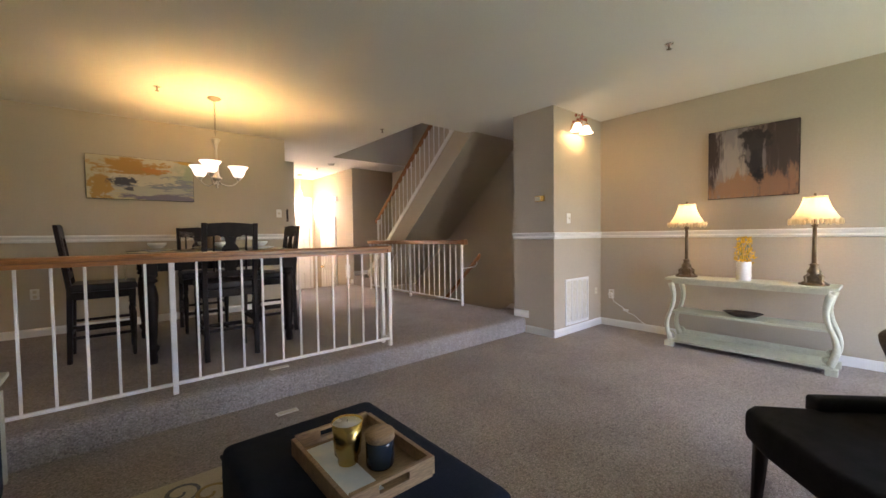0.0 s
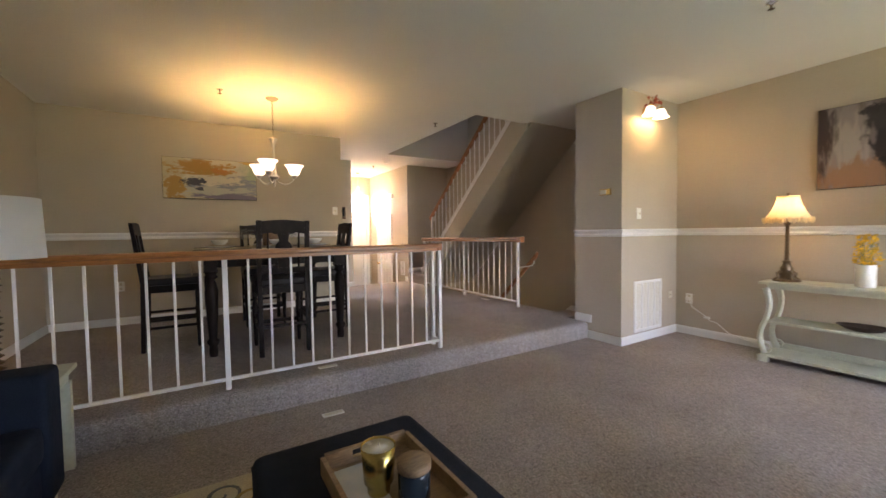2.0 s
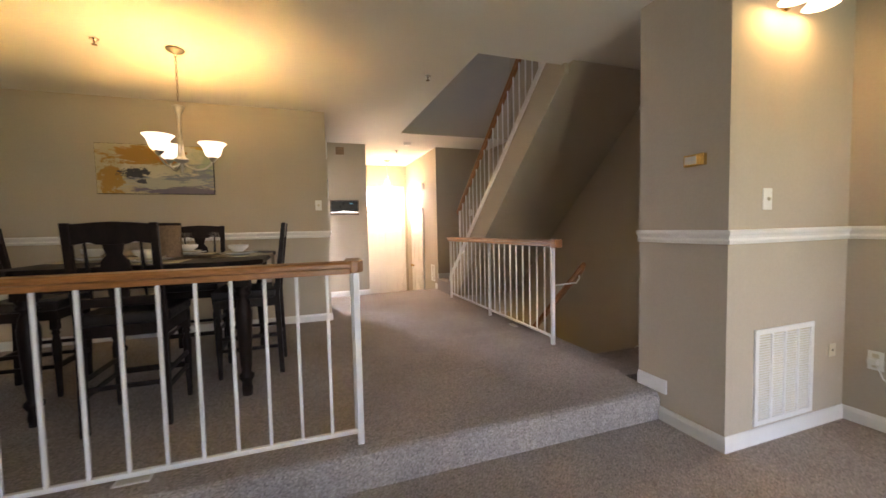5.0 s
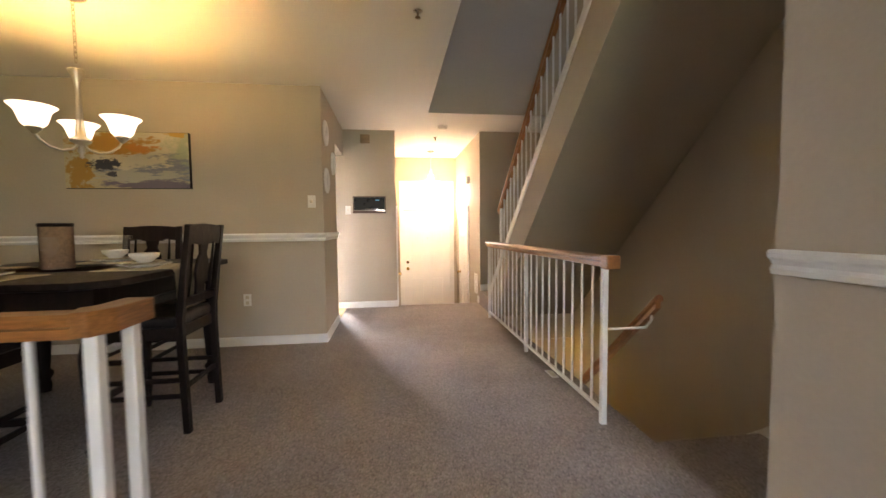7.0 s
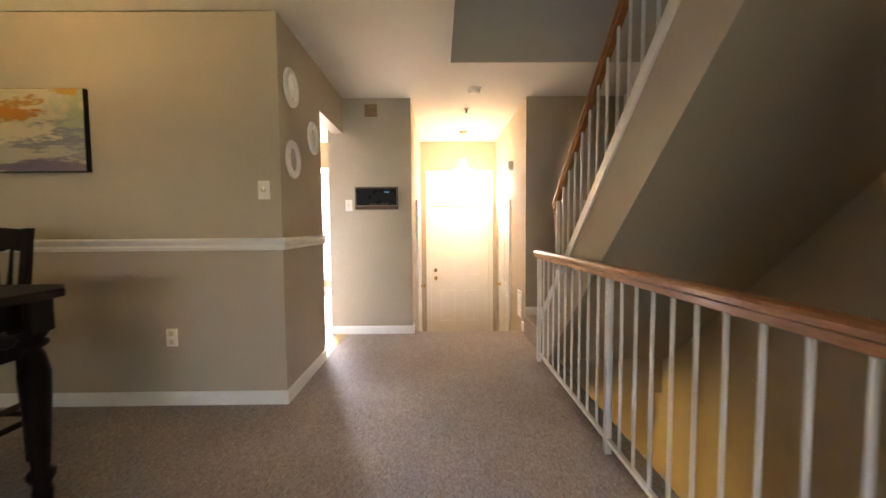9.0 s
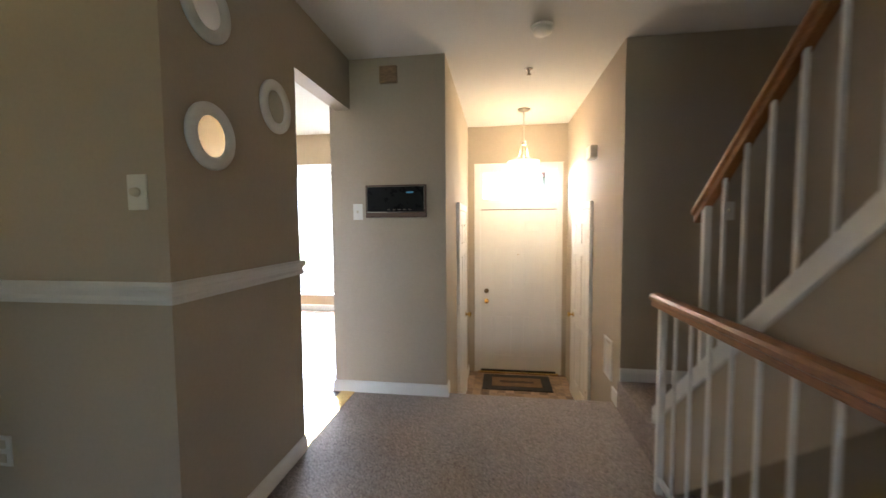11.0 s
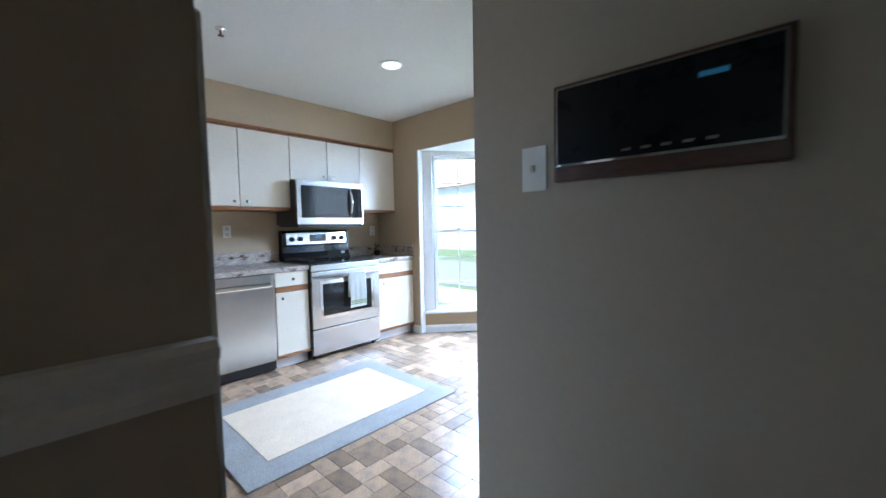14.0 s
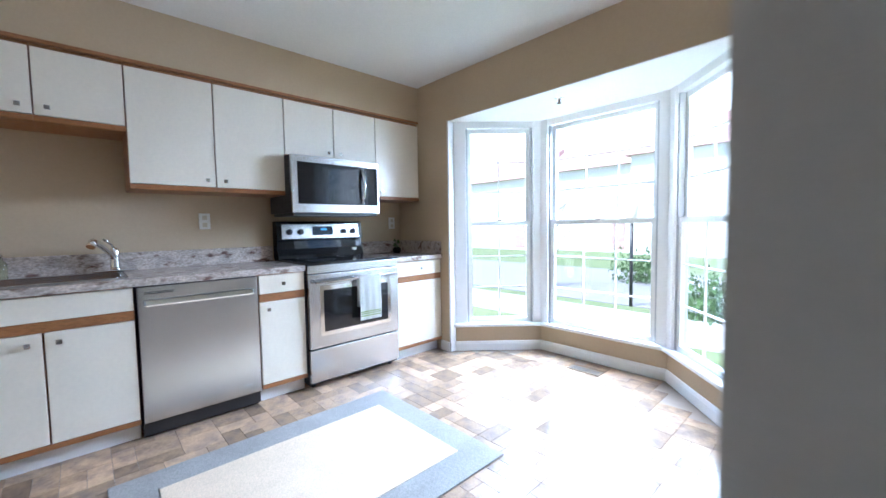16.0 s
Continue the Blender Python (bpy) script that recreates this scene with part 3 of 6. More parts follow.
def dining_table():
    t = thing("dining_table", pose(1.127, 4.795, UP), "square espresso wood counter-height dining table with turned legs", "table")
    a, c = 0.69, 0.12
    oct_ = [(-a + c, -a), (a - c, -a), (a, -a + c), (a, a - c), (a - c, a), (-a + c, a), (-a, a - c), (-a, -a + c)]
    part("tabletop", prism(oct_, "z", 0.885, 0.92, 0.008), ESPRESSO, t, "dark polished top with cut corners")
    for x0, x1, y0, y1 in ((-0.52, 0.52, -0.575, -0.55), (-0.52, 0.52, 0.55, 0.575), (-0.575, -0.55, -0.52, 0.52), (0.55, 0.575, -0.52, 0.52)):
        part("apron", boxes((x0, x1, y0, y1, 0.77, 0.885), bevel=0.003), ESPRESSO, t)
    for x in (-0.56, 0.555):
        for y in (-0.565, 0.555):
            part("leg", turned_leg(0.885, 0.05), ESPRESSO, t, at=pose(x, y, 0))


def dining_chair():
    """Faces +y; origin on the floor between the legs."""
    t = thing("dining_chair", pose(1.112, 4.165, UP), "espresso wood counter-height chair with a padded dark seat", "chair", "chairs round the table")
    part("seat", moved(boxes((-0.225, 0.225, -0.19, 0.25, 0.6, 0.665), bevel=0.022, segs=3), Matrix()), LEATHER, t, "dark padded leather seat")
    part("seat_frame", boxes((-0.215, 0.215, -0.195, 0.24, 0.535, 0.6), bevel=0.004), ESPRESSO, t)
    for x in (-0.195, 0.195):
        leg = [(-0.23, 0.0), (-0.195, 0.0), (-0.175, 0.62), (-0.25, 1.17), (-0.28, 1.17), (-0.215, 0.62)]
        part("back_leg", prism(leg, "x", x - 0.019, x + 0.019, 0.004), ESPRESSO, t)
        prof = [(0.014, 0), (0.018, 0.04), (0.016, 0.08), (0.024, 0.3), (0.026, 0.38), (0.016, 0.43), (0.026, 0.445), (0.018, 0.46), (0.026, 0.475)]
        part("front_leg", joined(lathe(prof, 10), boxes((-0.022, 0.022, -0.022, 0.022, 0.47, 0.585), bevel=0.003)), ESPRESSO, t, at=pose(x, 0.215, 0))
        part("stretcher", boxes((x - 0.009, x + 0.009, -0.2, 0.2, 0.2, 0.225), (x - 0.009, x + 0.009, -0.2, 0.2, 0.29, 0.315), bevel=0.002), ESPRESSO, t)
    part("footrest", boxes((-0.19, 0.19, 0.205, 0.23, 0.2, 0.235), bevel=0.003), ESPRESSO, t)
    part("stretcher", boxes((-0.18, 0.18, -0.205, -0.185, 0.24, 0.265), bevel=0.002), ESPRESSO, t)
    lean = pose(0, -0.194, 0.64, 7.2, 0, 0) @ Matrix.Diagonal((1, 1, 1.16, 1))
    crest = [(-0.178, 0.36), (-0.178, 0.455), (-0.09, 0.462), (0, 0.466), (0.09, 0.462), (0.178, 0.455), (0.178, 0.36), (0.1, 0.372), (0.07, 0.36), (-0.07, 0.36), (-0.1, 0.372)]
    part("crest_rail", moved(prism(crest, "y", -0.013, 0.013, 0.003), lean), ESPRESSO, t)
    part("lower_rail", moved(boxes((-0.178, 0.178, -0.012, 0.012, 0.06, 0.105), bevel=0.003), lean), ESPRESSO, t)
    splat = [(-0.045, 0.1), (-0.05, 0.16), (-0.075, 0.22), (-0.062, 0.28), (-0.035, 0.31), (-0.05, 0.365), (0.05, 0.365), (0.035, 0.31), (0.062, 0.28), (0.075, 0.22), (0.05, 0.16), (0.045, 0.1)]
    part("splat", moved(prism(splat, "y", -0.008, 0.008, 0.002), lean), ESPRESSO, t, "vase-shaped back splat")
    for x in (-0.125, 0.125):
        part("spindle", moved(tube([(x, 0, 0.1), (x, 0, 0.2), (x, 0, 0.3), (x, 0, 0.37)], 0.008, 8, [0.007, 0.012, 0.008, 0.007]), lean), ESPRESSO, t)
    return t


dining_table()
chair = dining_chair()
copy_thing(chair, pose(1.67, 4.79, UP, 0, 0, 90))
copy_thing(chair, pose(0.246, 4.89, UP, 0, 0, -90))
copy_thing(chair, pose(1.12, 5.45, UP, 0, 0, 180))
TZ = UP + 0.92


def place_setting(x, y, turn):
    m = pose(x, y, TZ, 0, 0, turn)
    g = "place settings on the table"
    solid("placemat", boxes((-0.21, 0.21, -0.15, 0.15, 0.0005, 0.004), bevel=0.001), LINEN, "woven taupe placemat on the dining table", "placemat", g, at=m)
    solid("plate", lathe([(0.07, 0.0), (0.085, 0.006), (0.135, 0.016), (0.138, 0.02), (0.08, 0.012), (0.001, 0.01)], 28, (0, 0, 0.0045), False), WHITE_CER, "white ceramic dinner plate on a placemat", "plate", g, at=m)
    solid("salad_plate", lathe([(0.05, 0.0), (0.06, 0.006), (0.1, 0.014), (0.102, 0.018), (0.06, 0.011), (0.001, 0.009)], 28, (0, 0, 0.017), False), LINEN, "cream salad plate stacked on a dinner plate", "plate", g, at=m)
    solid("bowl", lathe([(0.035, 0.0), (0.04, 0.006), (0.07, 0.03), (0.077, 0.055), (0.073, 0.055), (0.062, 0.03), (0.03, 0.012), (0.001, 0.01)], 24, (0, 0, 0.031), False), WHITE_CER, "white ceramic bowl stacked on plates", "bowl", g, at=m)
    solid("wine_glass", lathe([(0.036, 0.0), (0.034, 0.004), (0.005, 0.01), (0.0045, 0.08), (0.02, 0.095), (0.04, 0.125), (0.041, 0.15), (0.034, 0.19), (0.0325, 0.19), (0.039, 0.15), (0.038, 0.126), (0.018, 0.099), (0.001, 0.094)], 20, (0.17, 0.2, 0.0), False), CLEAR, "clear stemmed wine glass on the dining table", "glass", g, at=m)


for px, py, turn in ((1.127, 4.33, 0), (1.585, 4.795, 90), (0.66, 4.795, -90), (1.127, 5.26, 180)):
    place_setting(px, py, turn)


def table_runner():
    """A cloth strip across the table whose two ends hang over the edges."""
    bm = bmesh.new()
    e = 0.699
    line = [(-e - 0.008, -0.24), (-e - 0.011, -0.12), (-e - 0.008, -0.02), (-e + 0.006, 0.002), (-0.35, 0.0015), (0.0, 0.0015), (0.35, 0.0015), (e - 0.006, 0.002), (e + 0.008, -0.02), (e + 0.011, -0.12), (e + 0.008, -0.24)]
    n = 10
    rows = [[bm.verts.new((x + (0.005 * math.sin(j * 1.3) * (1 if x > 0 else -1) if z < -0.05 else 0), -0.165 + 0.33 * j / n, z)) for j in range(n + 1)] for x, z in line]
    for a, b in zip(rows, rows[1:]):
        for j in range(n):
            bm.faces.new((a[j], a[j + 1], b[j + 1], b[j])).smooth = True
    bmesh.ops.solidify(bm, geom=bm.faces[:], thickness=0.0015)
    solid("table_runner", bm, LINEN, "cream linen runner hanging over the edges of the dining table", "runner", at=pose(1.127, 4.795, TZ))


table_runner()
TAUPE = mat("taupe_hessian", (0.24, 0.15, 0.09), 0.85, vary=0.12, scale=8, grain=0.2, grain_scale=90, bump=0.4, bump_scale=150)
vase = thing("candle_holder", pose(1.127, 4.795, TZ + 0.004) @ Matrix.Diagonal((1.15, 1.15, 1.4, 1)), "round brown cylinder candle holder on the table runner", "candle holder")
part("body", lathe([(0.062, 0), (0.064, 0.004), (0.064, 0.176), (0.058, 0.176), (0.056, 0.02), (0.001, 0.016)], 28, caps=False), TAUPE, vase)
part("rim", lathe([(0.0645, 0.172), (0.067, 0.172), (0.067, 0.186), (0.058, 0.186), (0.058, 0.172)], 28, caps=False), ESPRESSO, vase, "dark wooden rim")


# ---- pictures ----
def canvas(name, m, w, h, material, label):
    t = thing(name, m, label, "painting")
    part("stretcher_frame", boxes((-w / 2, w / 2, 0.0, 0.036, 0, h), bevel=0.003), ESPRESSO, t)
    part("canvas", boxes((-w / 2 + 0.004, w / 2 - 0.004, -0.004, 0.0, 0.004, h - 0.004)), material, t)
    return t


def patch_painting(name, base, layers):
    """Ragged brushed patches: (colour, centre x, centre z, half width, half height, grain xyz, edge)."""
    m = bpy.data.materials.new(name)
    n, l, b = nodes_of(m)
    b.inputs["Roughness"].default_value = 0.5
    tc = n.new("ShaderNodeTexCoord")
    cur, height = None, None
    for i, (colour, cx, cz, hw, hh, grain, edge) in enumerate(layers):
        mp, ln, g, t = n.new("ShaderNodeMapping"), n.new("ShaderNodeVectorMath"), n.new("ShaderNodeMapping"), n.new("ShaderNodeTexNoise")
        mp.inputs["Scale"].default_value, mp.inputs["Location"].default_value = (1 / hw, 0, 1 / hh), (-cx / hw, 0, -cz / hh)
        ln.operation = "LENGTH"
        g.inputs["Scale"].default_value, g.inputs["Location"].default_value = grain, (2.7 * i + 1.3, 0.4 * i, 1.9 * i)
        t.inputs["Scale"].default_value, t.inputs["Detail"].default_value, t.inputs["Roughness"].default_value = 1.0, 8, 0.7
        l.new(tc.outputs["Object"], mp.inputs[0]), l.new(mp.outputs[0], ln.inputs[0])
        l.new(tc.outputs["Object"], g.inputs[0]), l.new(g.outputs[0], t.inputs["Vector"])
        s = n.new("ShaderNodeMath")
        s.operation, s.inputs[1].default_value = "MULTIPLY_ADD", -0.22
        l.new(ln.outputs["Value"], s.inputs[0]), l.new(t.outputs["Fac"], s.inputs[2])
        r, x = n.new("ShaderNodeMapRange"), n.new("ShaderNodeMix")
        r.inputs["From Min"].default_value, r.inputs["From Max"].default_value = 0.3 - edge, 0.3 + edge
        l.new(s.outputs[0], r.inputs["Value"])
        x.data_type = "RGBA"
        l.new(r.outputs[0], x.inputs["Factor"])
        if cur is None:
            x.inputs["A"].default_value = (*base, 1)
        else:
            l.new(cur, x.inputs["A"])
        x.inputs["B"].default_value = (*colour, 1)
        cur, height = x.outputs["Result"], t.outputs["Fac"]
    bp = n.new("ShaderNodeBump")
    bp.inputs["Strength"].default_value, bp.inputs["Distance"].default_value = 0.4, 0.003
    l.new(height, bp.inputs["Height"]), l.new(bp.outputs[0], b.inputs["Normal"])
    l.new(cur, b.inputs["Base Color"])
    return m


ABSTRACT = patch_painting("abstract_landscape_paint", (0.50, 0.43, 0.27), [
    ((0.58, 0.53, 0.38), 0.2, 0.38, 0.5, 0.22, (5, 1, 9), 0.08),
    ((0.36, 0.40, 0.27), 0.48, 0.4, 0.14, 0.2, (6, 1, 7), 0.08),
    ((0.22, 0.23, 0.27), 0.3, 0.16, 0.42, 0.13, (4, 1, 22), 0.05),
    ((0.44, 0.42, 0.34), 0.1, 0.1, 0.4, 0.07, (5, 1, 26), 0.04),
    ((0.16, 0.13, 0.18), 0.25, 0.02, 0.55, 0.05, (5, 1, 22), 0.05),
    ((0.62, 0.56, 0.42), 0.0, 0.25, 0.34, 0.07, (6, 1, 20), 0.04),
    ((0.42, 0.22, 0.035), -0.12, 0.4, 0.3, 0.085, (7, 1, 20), 0.03),
    ((0.40, 0.22, 0.04), -0.4, 0.16, 0.12, 0.17, (12, 1, 14), 0.03),
    ((0.5, 0.2, 0.03), 0.1, 0.36, 0.14, 0.035, (9, 1, 24), 0.03),
    ((0.035, 0.035, 0.05), -0.2, 0.22, 0.14, 0.05, (12, 1, 22), 0.03),
    ((0.05, 0.05, 0.07), -0.14, 0.13, 0.07, 0.02, (14, 1, 26), 0.02),
    ((0.5, 0.3, 0.05), 0.42, 0.5, 0.1, 0.03, (9, 1, 16), 0.03)])
canvas("painting", pose(0.643, DY - 0.036, 1.704), 1.05, 0.515, ABSTRACT, "wide abstract ochre, cream and slate canvas on the dining wall")
STREAKS = patch_painting("streaked_grey_brown_paint", (0.15, 0.115, 0.1), [
    ((0.24, 0.21, 0.2), -0.25, 0.4, 0.3, 0.6, (16, 1, 2.0), 0.07),
    ((0.06, 0.04, 0.036), 0.28, 0.45, 0.2, 0.6, (18, 1, 1.6), 0.07),
    ((0.33, 0.28, 0.25), -0.15, 0.3, 0.12, 0.3, (20, 1, 3), 0.05),
    ((0.29, 0.16, 0.09), -0.12, 0.1, 0.3, 0.14, (18, 1, 5), 0.06),
    ((0.28, 0.15, 0.09), 0.22, 0.12, 0.2, 0.16, (18, 1, 5), 0.06),
    ((0.05, 0.03, 0.028), -0.32, 0.5, 0.06, 0.3, (18, 1, 2), 0.05),
    ((0.03, 0.022, 0.022), 0.02, 0.6, 0.1, 0.07, (16, 1, 10), 0.04),
    ((0.04, 0.03, 0.03), 0.03, 0.47, 0.1, 0.15, (9, 1, 6), 0.05),
    ((0.026, 0.02, 0.021), 0.045, 0.33, 0.062, 0.16, (9, 1, 6), 0.04),
    ((0.01, 0.009, 0.01), 0.05, 0.22, 0.05, 0.06, (12, 1, 12), 0.03),
    ((0.2, 0.17, 0.165), 0.105, 0.42, 0.014, 0.13, (14, 1, 6), 0.05),
    ((0.16, 0.13, 0.125), -0.02, 0.42, 0.02, 0.1, (18, 1, 6), 0.05)])
canvas("painting", pose(XR - 0.036, 1.2, 1.565, 0, 0, -90), 0.735, 0.715, STREAKS, "dark streaked canvas with a horse head above the console table")


# ---- console table and what stands on it ----
def console_table():
    t = thing("console_table", pose(5.03, 1.18, 0), "distressed sage console table with two shelves and scrolled ends", "console table")
    part("top", boxes((-0.185, 0.185, -0.655, 0.655, 0.715, 0.74), bevel=0.006), SAGE, t)
    part("frieze", boxes((-0.15, 0.15, -0.6, 0.6, 0.675, 0.715), bevel=0.003), SAGE, t)
    part("shelf", boxes((-0.15, 0.15, -0.6, 0.6, 0.36, 0.382), bevel=0.003), SAGE, t)
    part("shelf", boxes((-0.165, 0.165, -0.63, 0.63, 0.05, 0.075), bevel=0.003), SAGE, t)
    part("backboard", boxes((0.155, 0.17, -0.62, 0.62, 0.075, 0.13), bevel=0.002), SAGE, t)
    for s in (-1, 1):
        for x in (-0.14, 0.14):
            pts = []
            for k in range(15):
                u = k / 14
                z = 0.08 + u * 0.6
                pts.append((x, s * (0.61 + 0.038 * math.sin(u * 2 * math.pi) * (1 if u < 0.5 else 0.8)), z))
            part("scroll_upright", tube(pts, 0.024, 8, [0.03 - 0.01 * math.sin(math.pi * k / 14) for k in range(15)]), SAGE, t)
            part("foot", boxes((x - 0.035, x + 0.035, s * 0.62 - 0.04, s * 0.62 + 0.04, 0.0, 0.06), bevel=0.008), SAGE, t)
            ring = [(x, s * 0.6 + 0.035 * math.cos(a), 0.125 + 0.035 * math.sin(a)) for a in [2 * math.pi * k / 12 for k in range(13)]]
            part("scroll", tube(ring, 0.01, 6), SAGE, t)


def table_lamp(x, y):
    t = thing("table_lamp", pose(x, y, 0.74) @ Matrix.Diagonal((1.34, 1.34, 1.2, 1)), "bronze column table lamp with a lit fringed cream shade", "lamp", "lamps on the console table")
    part("base", lathe([(0.075, 0), (0.078, 0.01), (0.06, 0.018), (0.045, 0.022), (0.038, 0.04), (0.05, 0.055), (0.03, 0.075), (0.036, 0.1), (0.024, 0.12), (0.02, 0.14), (0.026, 0.15), (0.013, 0.16)], 20), BRONZE, t)
    for k in range(4):
        a = k * math.pi / 2 + 0.78
        c, s = math.cos(a), math.sin(a)
        part("scroll_foot", tube([(0.03 * c, 0.03 * s, 0.08), (0.055 * c, 0.055 * s, 0.06), (0.05 * c, 0.05 * s, 0.03), (0.075 * c, 0.075 * s, 0.008)], 0.009, 7), BRONZE, t)
    part("column", lathe([(0.013, 0.155), (0.0115, 0.3), (0.011, 0.42), (0.017, 0.43), (0.02, 0.44), (0.012, 0.45), (0.008, 0.47), (0.008, 0.52)], 14), BRONZE, t)
    seg = 40
    bm = bmesh.new()
    prof = [(0.125, 0.475), (0.115, 0.49), (0.092, 0.53), (0.072, 0.575), (0.06, 0.62), (0.056, 0.64)]
    rings = [[bm.verts.new(((r + (0.0035 if k % 5 == 0 else 0)) * math.cos(2 * math.pi * k / seg), (r + (0.0035 if k % 5 == 0 else 0)) * math.sin(2 * math.pi * k / seg), z)) for k in range(seg)] for r, z in prof]
    for a, b in zip(rings, rings[1:]):
        for k in range(seg):
            bm.faces.new((a[k], a[(k + 1) % seg], b[(k + 1) % seg], b[k])).smooth = True
    part("shade", bm, LAMPSHADE, t, "lit cream bell-shaped fabric shade")
    fr = bmesh.new()
    for k in range(36):
        a = 2 * math.pi * k / 36
        rr = 0.122 + 0.006 * (k % 2)
        fr2 = lathe([(0.002, 0.0), (0.0085, 0.01), (0.009, 0.03), (0.005, 0.04)], 6, (rr * math.cos(a), rr * math.sin(a), 0.437 + 0.005 * (k % 3)))
        me = bpy.data.meshes.new("tmp")
        fr2.to_mesh(me), fr2.free()
        fr.from_mesh(me)
        bpy.data.meshes.remove(me)
    part("fringe", fr, FRINGE, t, "beaded cream fringe")
    part("finial", lathe([(0.004, 0.63), (0.012, 0.645), (0.006, 0.655), (0.01, 0.662), (0.001, 0.672)], 10), BRONZE, t)
    part("trim_ring", lathe([(0.0565, 0.634), (0.061, 0.634), (0.061, 0.645), (0.0565, 0.645)], 28, caps=False), FRINGE, t)
    lamp("table_lamp_bulb", "POINT", 7.0, WARM, pose(x, y, 0.74 + 0.66), radius=0.04)


def fabric_shade(name, colour, emit):
    """Thin cloth that lets lamplight through."""
    m = bpy.data.materials.new(name)
    n, l, b = nodes_of(m)
    tr, df, x = n.new("ShaderNodeBsdfTranslucent"), n.new("ShaderNodeBsdfDiffuse"), n.new("ShaderNodeMixShader")
    t = n.new("ShaderNodeTexNoise")
    t.inputs["Scale"].default_value = 160
    bp = n.new("ShaderNodeBump")
    bp.inputs["Strength"].default_value, bp.inputs["Distance"].default_value = 0.2, 0.002
    l.new(t.outputs["Fac"], bp.inputs["Height"]), l.new(bp.outputs[0], df.inputs["Normal"])
    tr.inputs[0].default_value = df.inputs[0].default_value = (*colour, 1)
    x.inputs[0].default_value = 0.55
    l.new(tr.outputs[0], x.inputs[1]), l.new(df.outputs[0], x.inputs[2])
    l.new(x.outputs[0], n["Material Output"].inputs[0])
    return m


LAMPSHADE = fabric_shade("cream_shade_fabric", (0.85, 0.74, 0.52), 0)
FRINGE = fabric_shade("cream_bead_fringe", (0.8, 0.68, 0.45), 0)
WHITE_SHADE = fabric_shade("white_drum_fabric", (0.82, 0.81, 0.8), 0)
console_table()
table_lamp(5.04, 1.69)
table_lamp(5.02, 0.692)


def flower_vase():
    t = thing("flower_vase", pose(5.02, 1.188, 0.74) @ Matrix.Scale(1.2, 4), "white cylinder vase with yellow flowers on the console table", "vase")
    part("vase", lathe([(0.046, 0), (0.05, 0.004), (0.05, 0.148), (0.047, 0.152), (0.044, 0.148), (0.044, 0.02), (0.001, 0.016)], 24, caps=False), WHITE_CER, t)
    rnd = random.Random(4)
    fl, st = bmesh.new(), bmesh.new()
    for k in range(150):
        a, h = rnd.uniform(0, 6.283), rnd.random()
        r = 0.075 * math.sqrt(rnd.random()) * (1 - 0.5 * h)
        c = Vector((r * math.cos(a), r * math.sin(a) * 1.1, 0.15 + 0.2 * h))
        for j in range(3):
            q = Matrix.Translation(c) @ Euler((rnd.uniform(0, 6), rnd.uniform(0, 6), rnd.uniform(0, 6))).to_matrix().to_4x4()
            s = rnd.uniform(0.009, 0.016)
            vs = [fl.verts.new(q @ Vector(p)) for p in ((0, 0, 0), (s * 0.7, s * 0.5, s * 0.2), (s * 1.5, 0, 0), (s * 0.7, -s * 0.5, s * 0.2))]
            fl.faces.new(vs)
    part("flowers", fl, YELLOW, t, "bright yellow blossoms")
    part("stems", joined(*[tube([(0, 0, 0.03), (0.03 * math.cos(k), 0.03 * math.sin(k), 0.2), (0.05 * math.cos(k), 0.05 * math.sin(k), 0.3)], 0.002, 5) for k in range(9)]), LEAF, t)


flower_vase()
DARKBOWL = mat("dark_woven_bowl", (0.05, 0.028, 0.016), 0.6, vary=0.3, scale=20, grain=0.3, grain_scale=90, bump=0.6, bump_scale=90)
solid("bowl", moved(lathe([(0.05, 0.0), (0.09, 0.012), (0.135, 0.042), (0.14, 0.046), (0.13, 0.042), (0.085, 0.02), (0.001, 0.012)], 28, caps=False), Matrix.Diagonal((0.75, 1.15, 1, 1))), DARKBOWL, "shallow dark carved wooden bowl on the console shelf", "bowl", at=pose(5.01, 1.19, 0.382))


# ---- wall fittings ----
def outlet(m, label="white duplex power outlet on the wall", group="outlets", name="power_outlet"):
    t = thing(name, m, label, "outlet", group)
    part("cover_plate", boxes((-0.036, 0.036, -0.006, 0.0, -0.058, 0.058), bevel=0.002), PLASTIC, t)
    for z in (-0.027, 0.027):
        part("socket", boxes((-0.015, 0.015, -0.009, -0.006, z - 0.016, z + 0.016), bevel=0.001), IVORY, t)
    return t


def switch(m, label, dimmer=False):
    t = thing("light_switch", m, label, "switch")
    part("cover_plate", boxes((-0.037, 0.037, -0.006, 0.0, -0.06, 0.06), bevel=0.002), PLASTIC, t)
    if dimmer:
        part("knob", moved(lathe([(0.016, 0), (0.016, 0.006), (0.013, 0.018), (0.0, 0.018)], 16), pose(0, -0.006, 0, 90, 0, 0)), IVORY, t)
    else:
        part("toggle", moved(boxes((-0.005, 0.005, -0.016, 0.0, -0.009, 0.009), bevel=0.0015), pose(0, -0.004, 0.003, 20, 0, 0)), IVORY, t)
    return t


outlet(pose(XR, 2.655, 0.42, 0, 0, -90))
outlet(pose(1.62, DY, 0.63))
outlet(pose(-0.33, DY, 0.64))
jk = thing("phone_jack", pose(5.2, 2.806, 0.46), "beige telephone jack plate beside the air grille", "jack")
part("cover_plate", boxes((-0.034, 0.034, -0.005, 0.0, -0.04, 0.04), bevel=0.002), IVORY, jk)
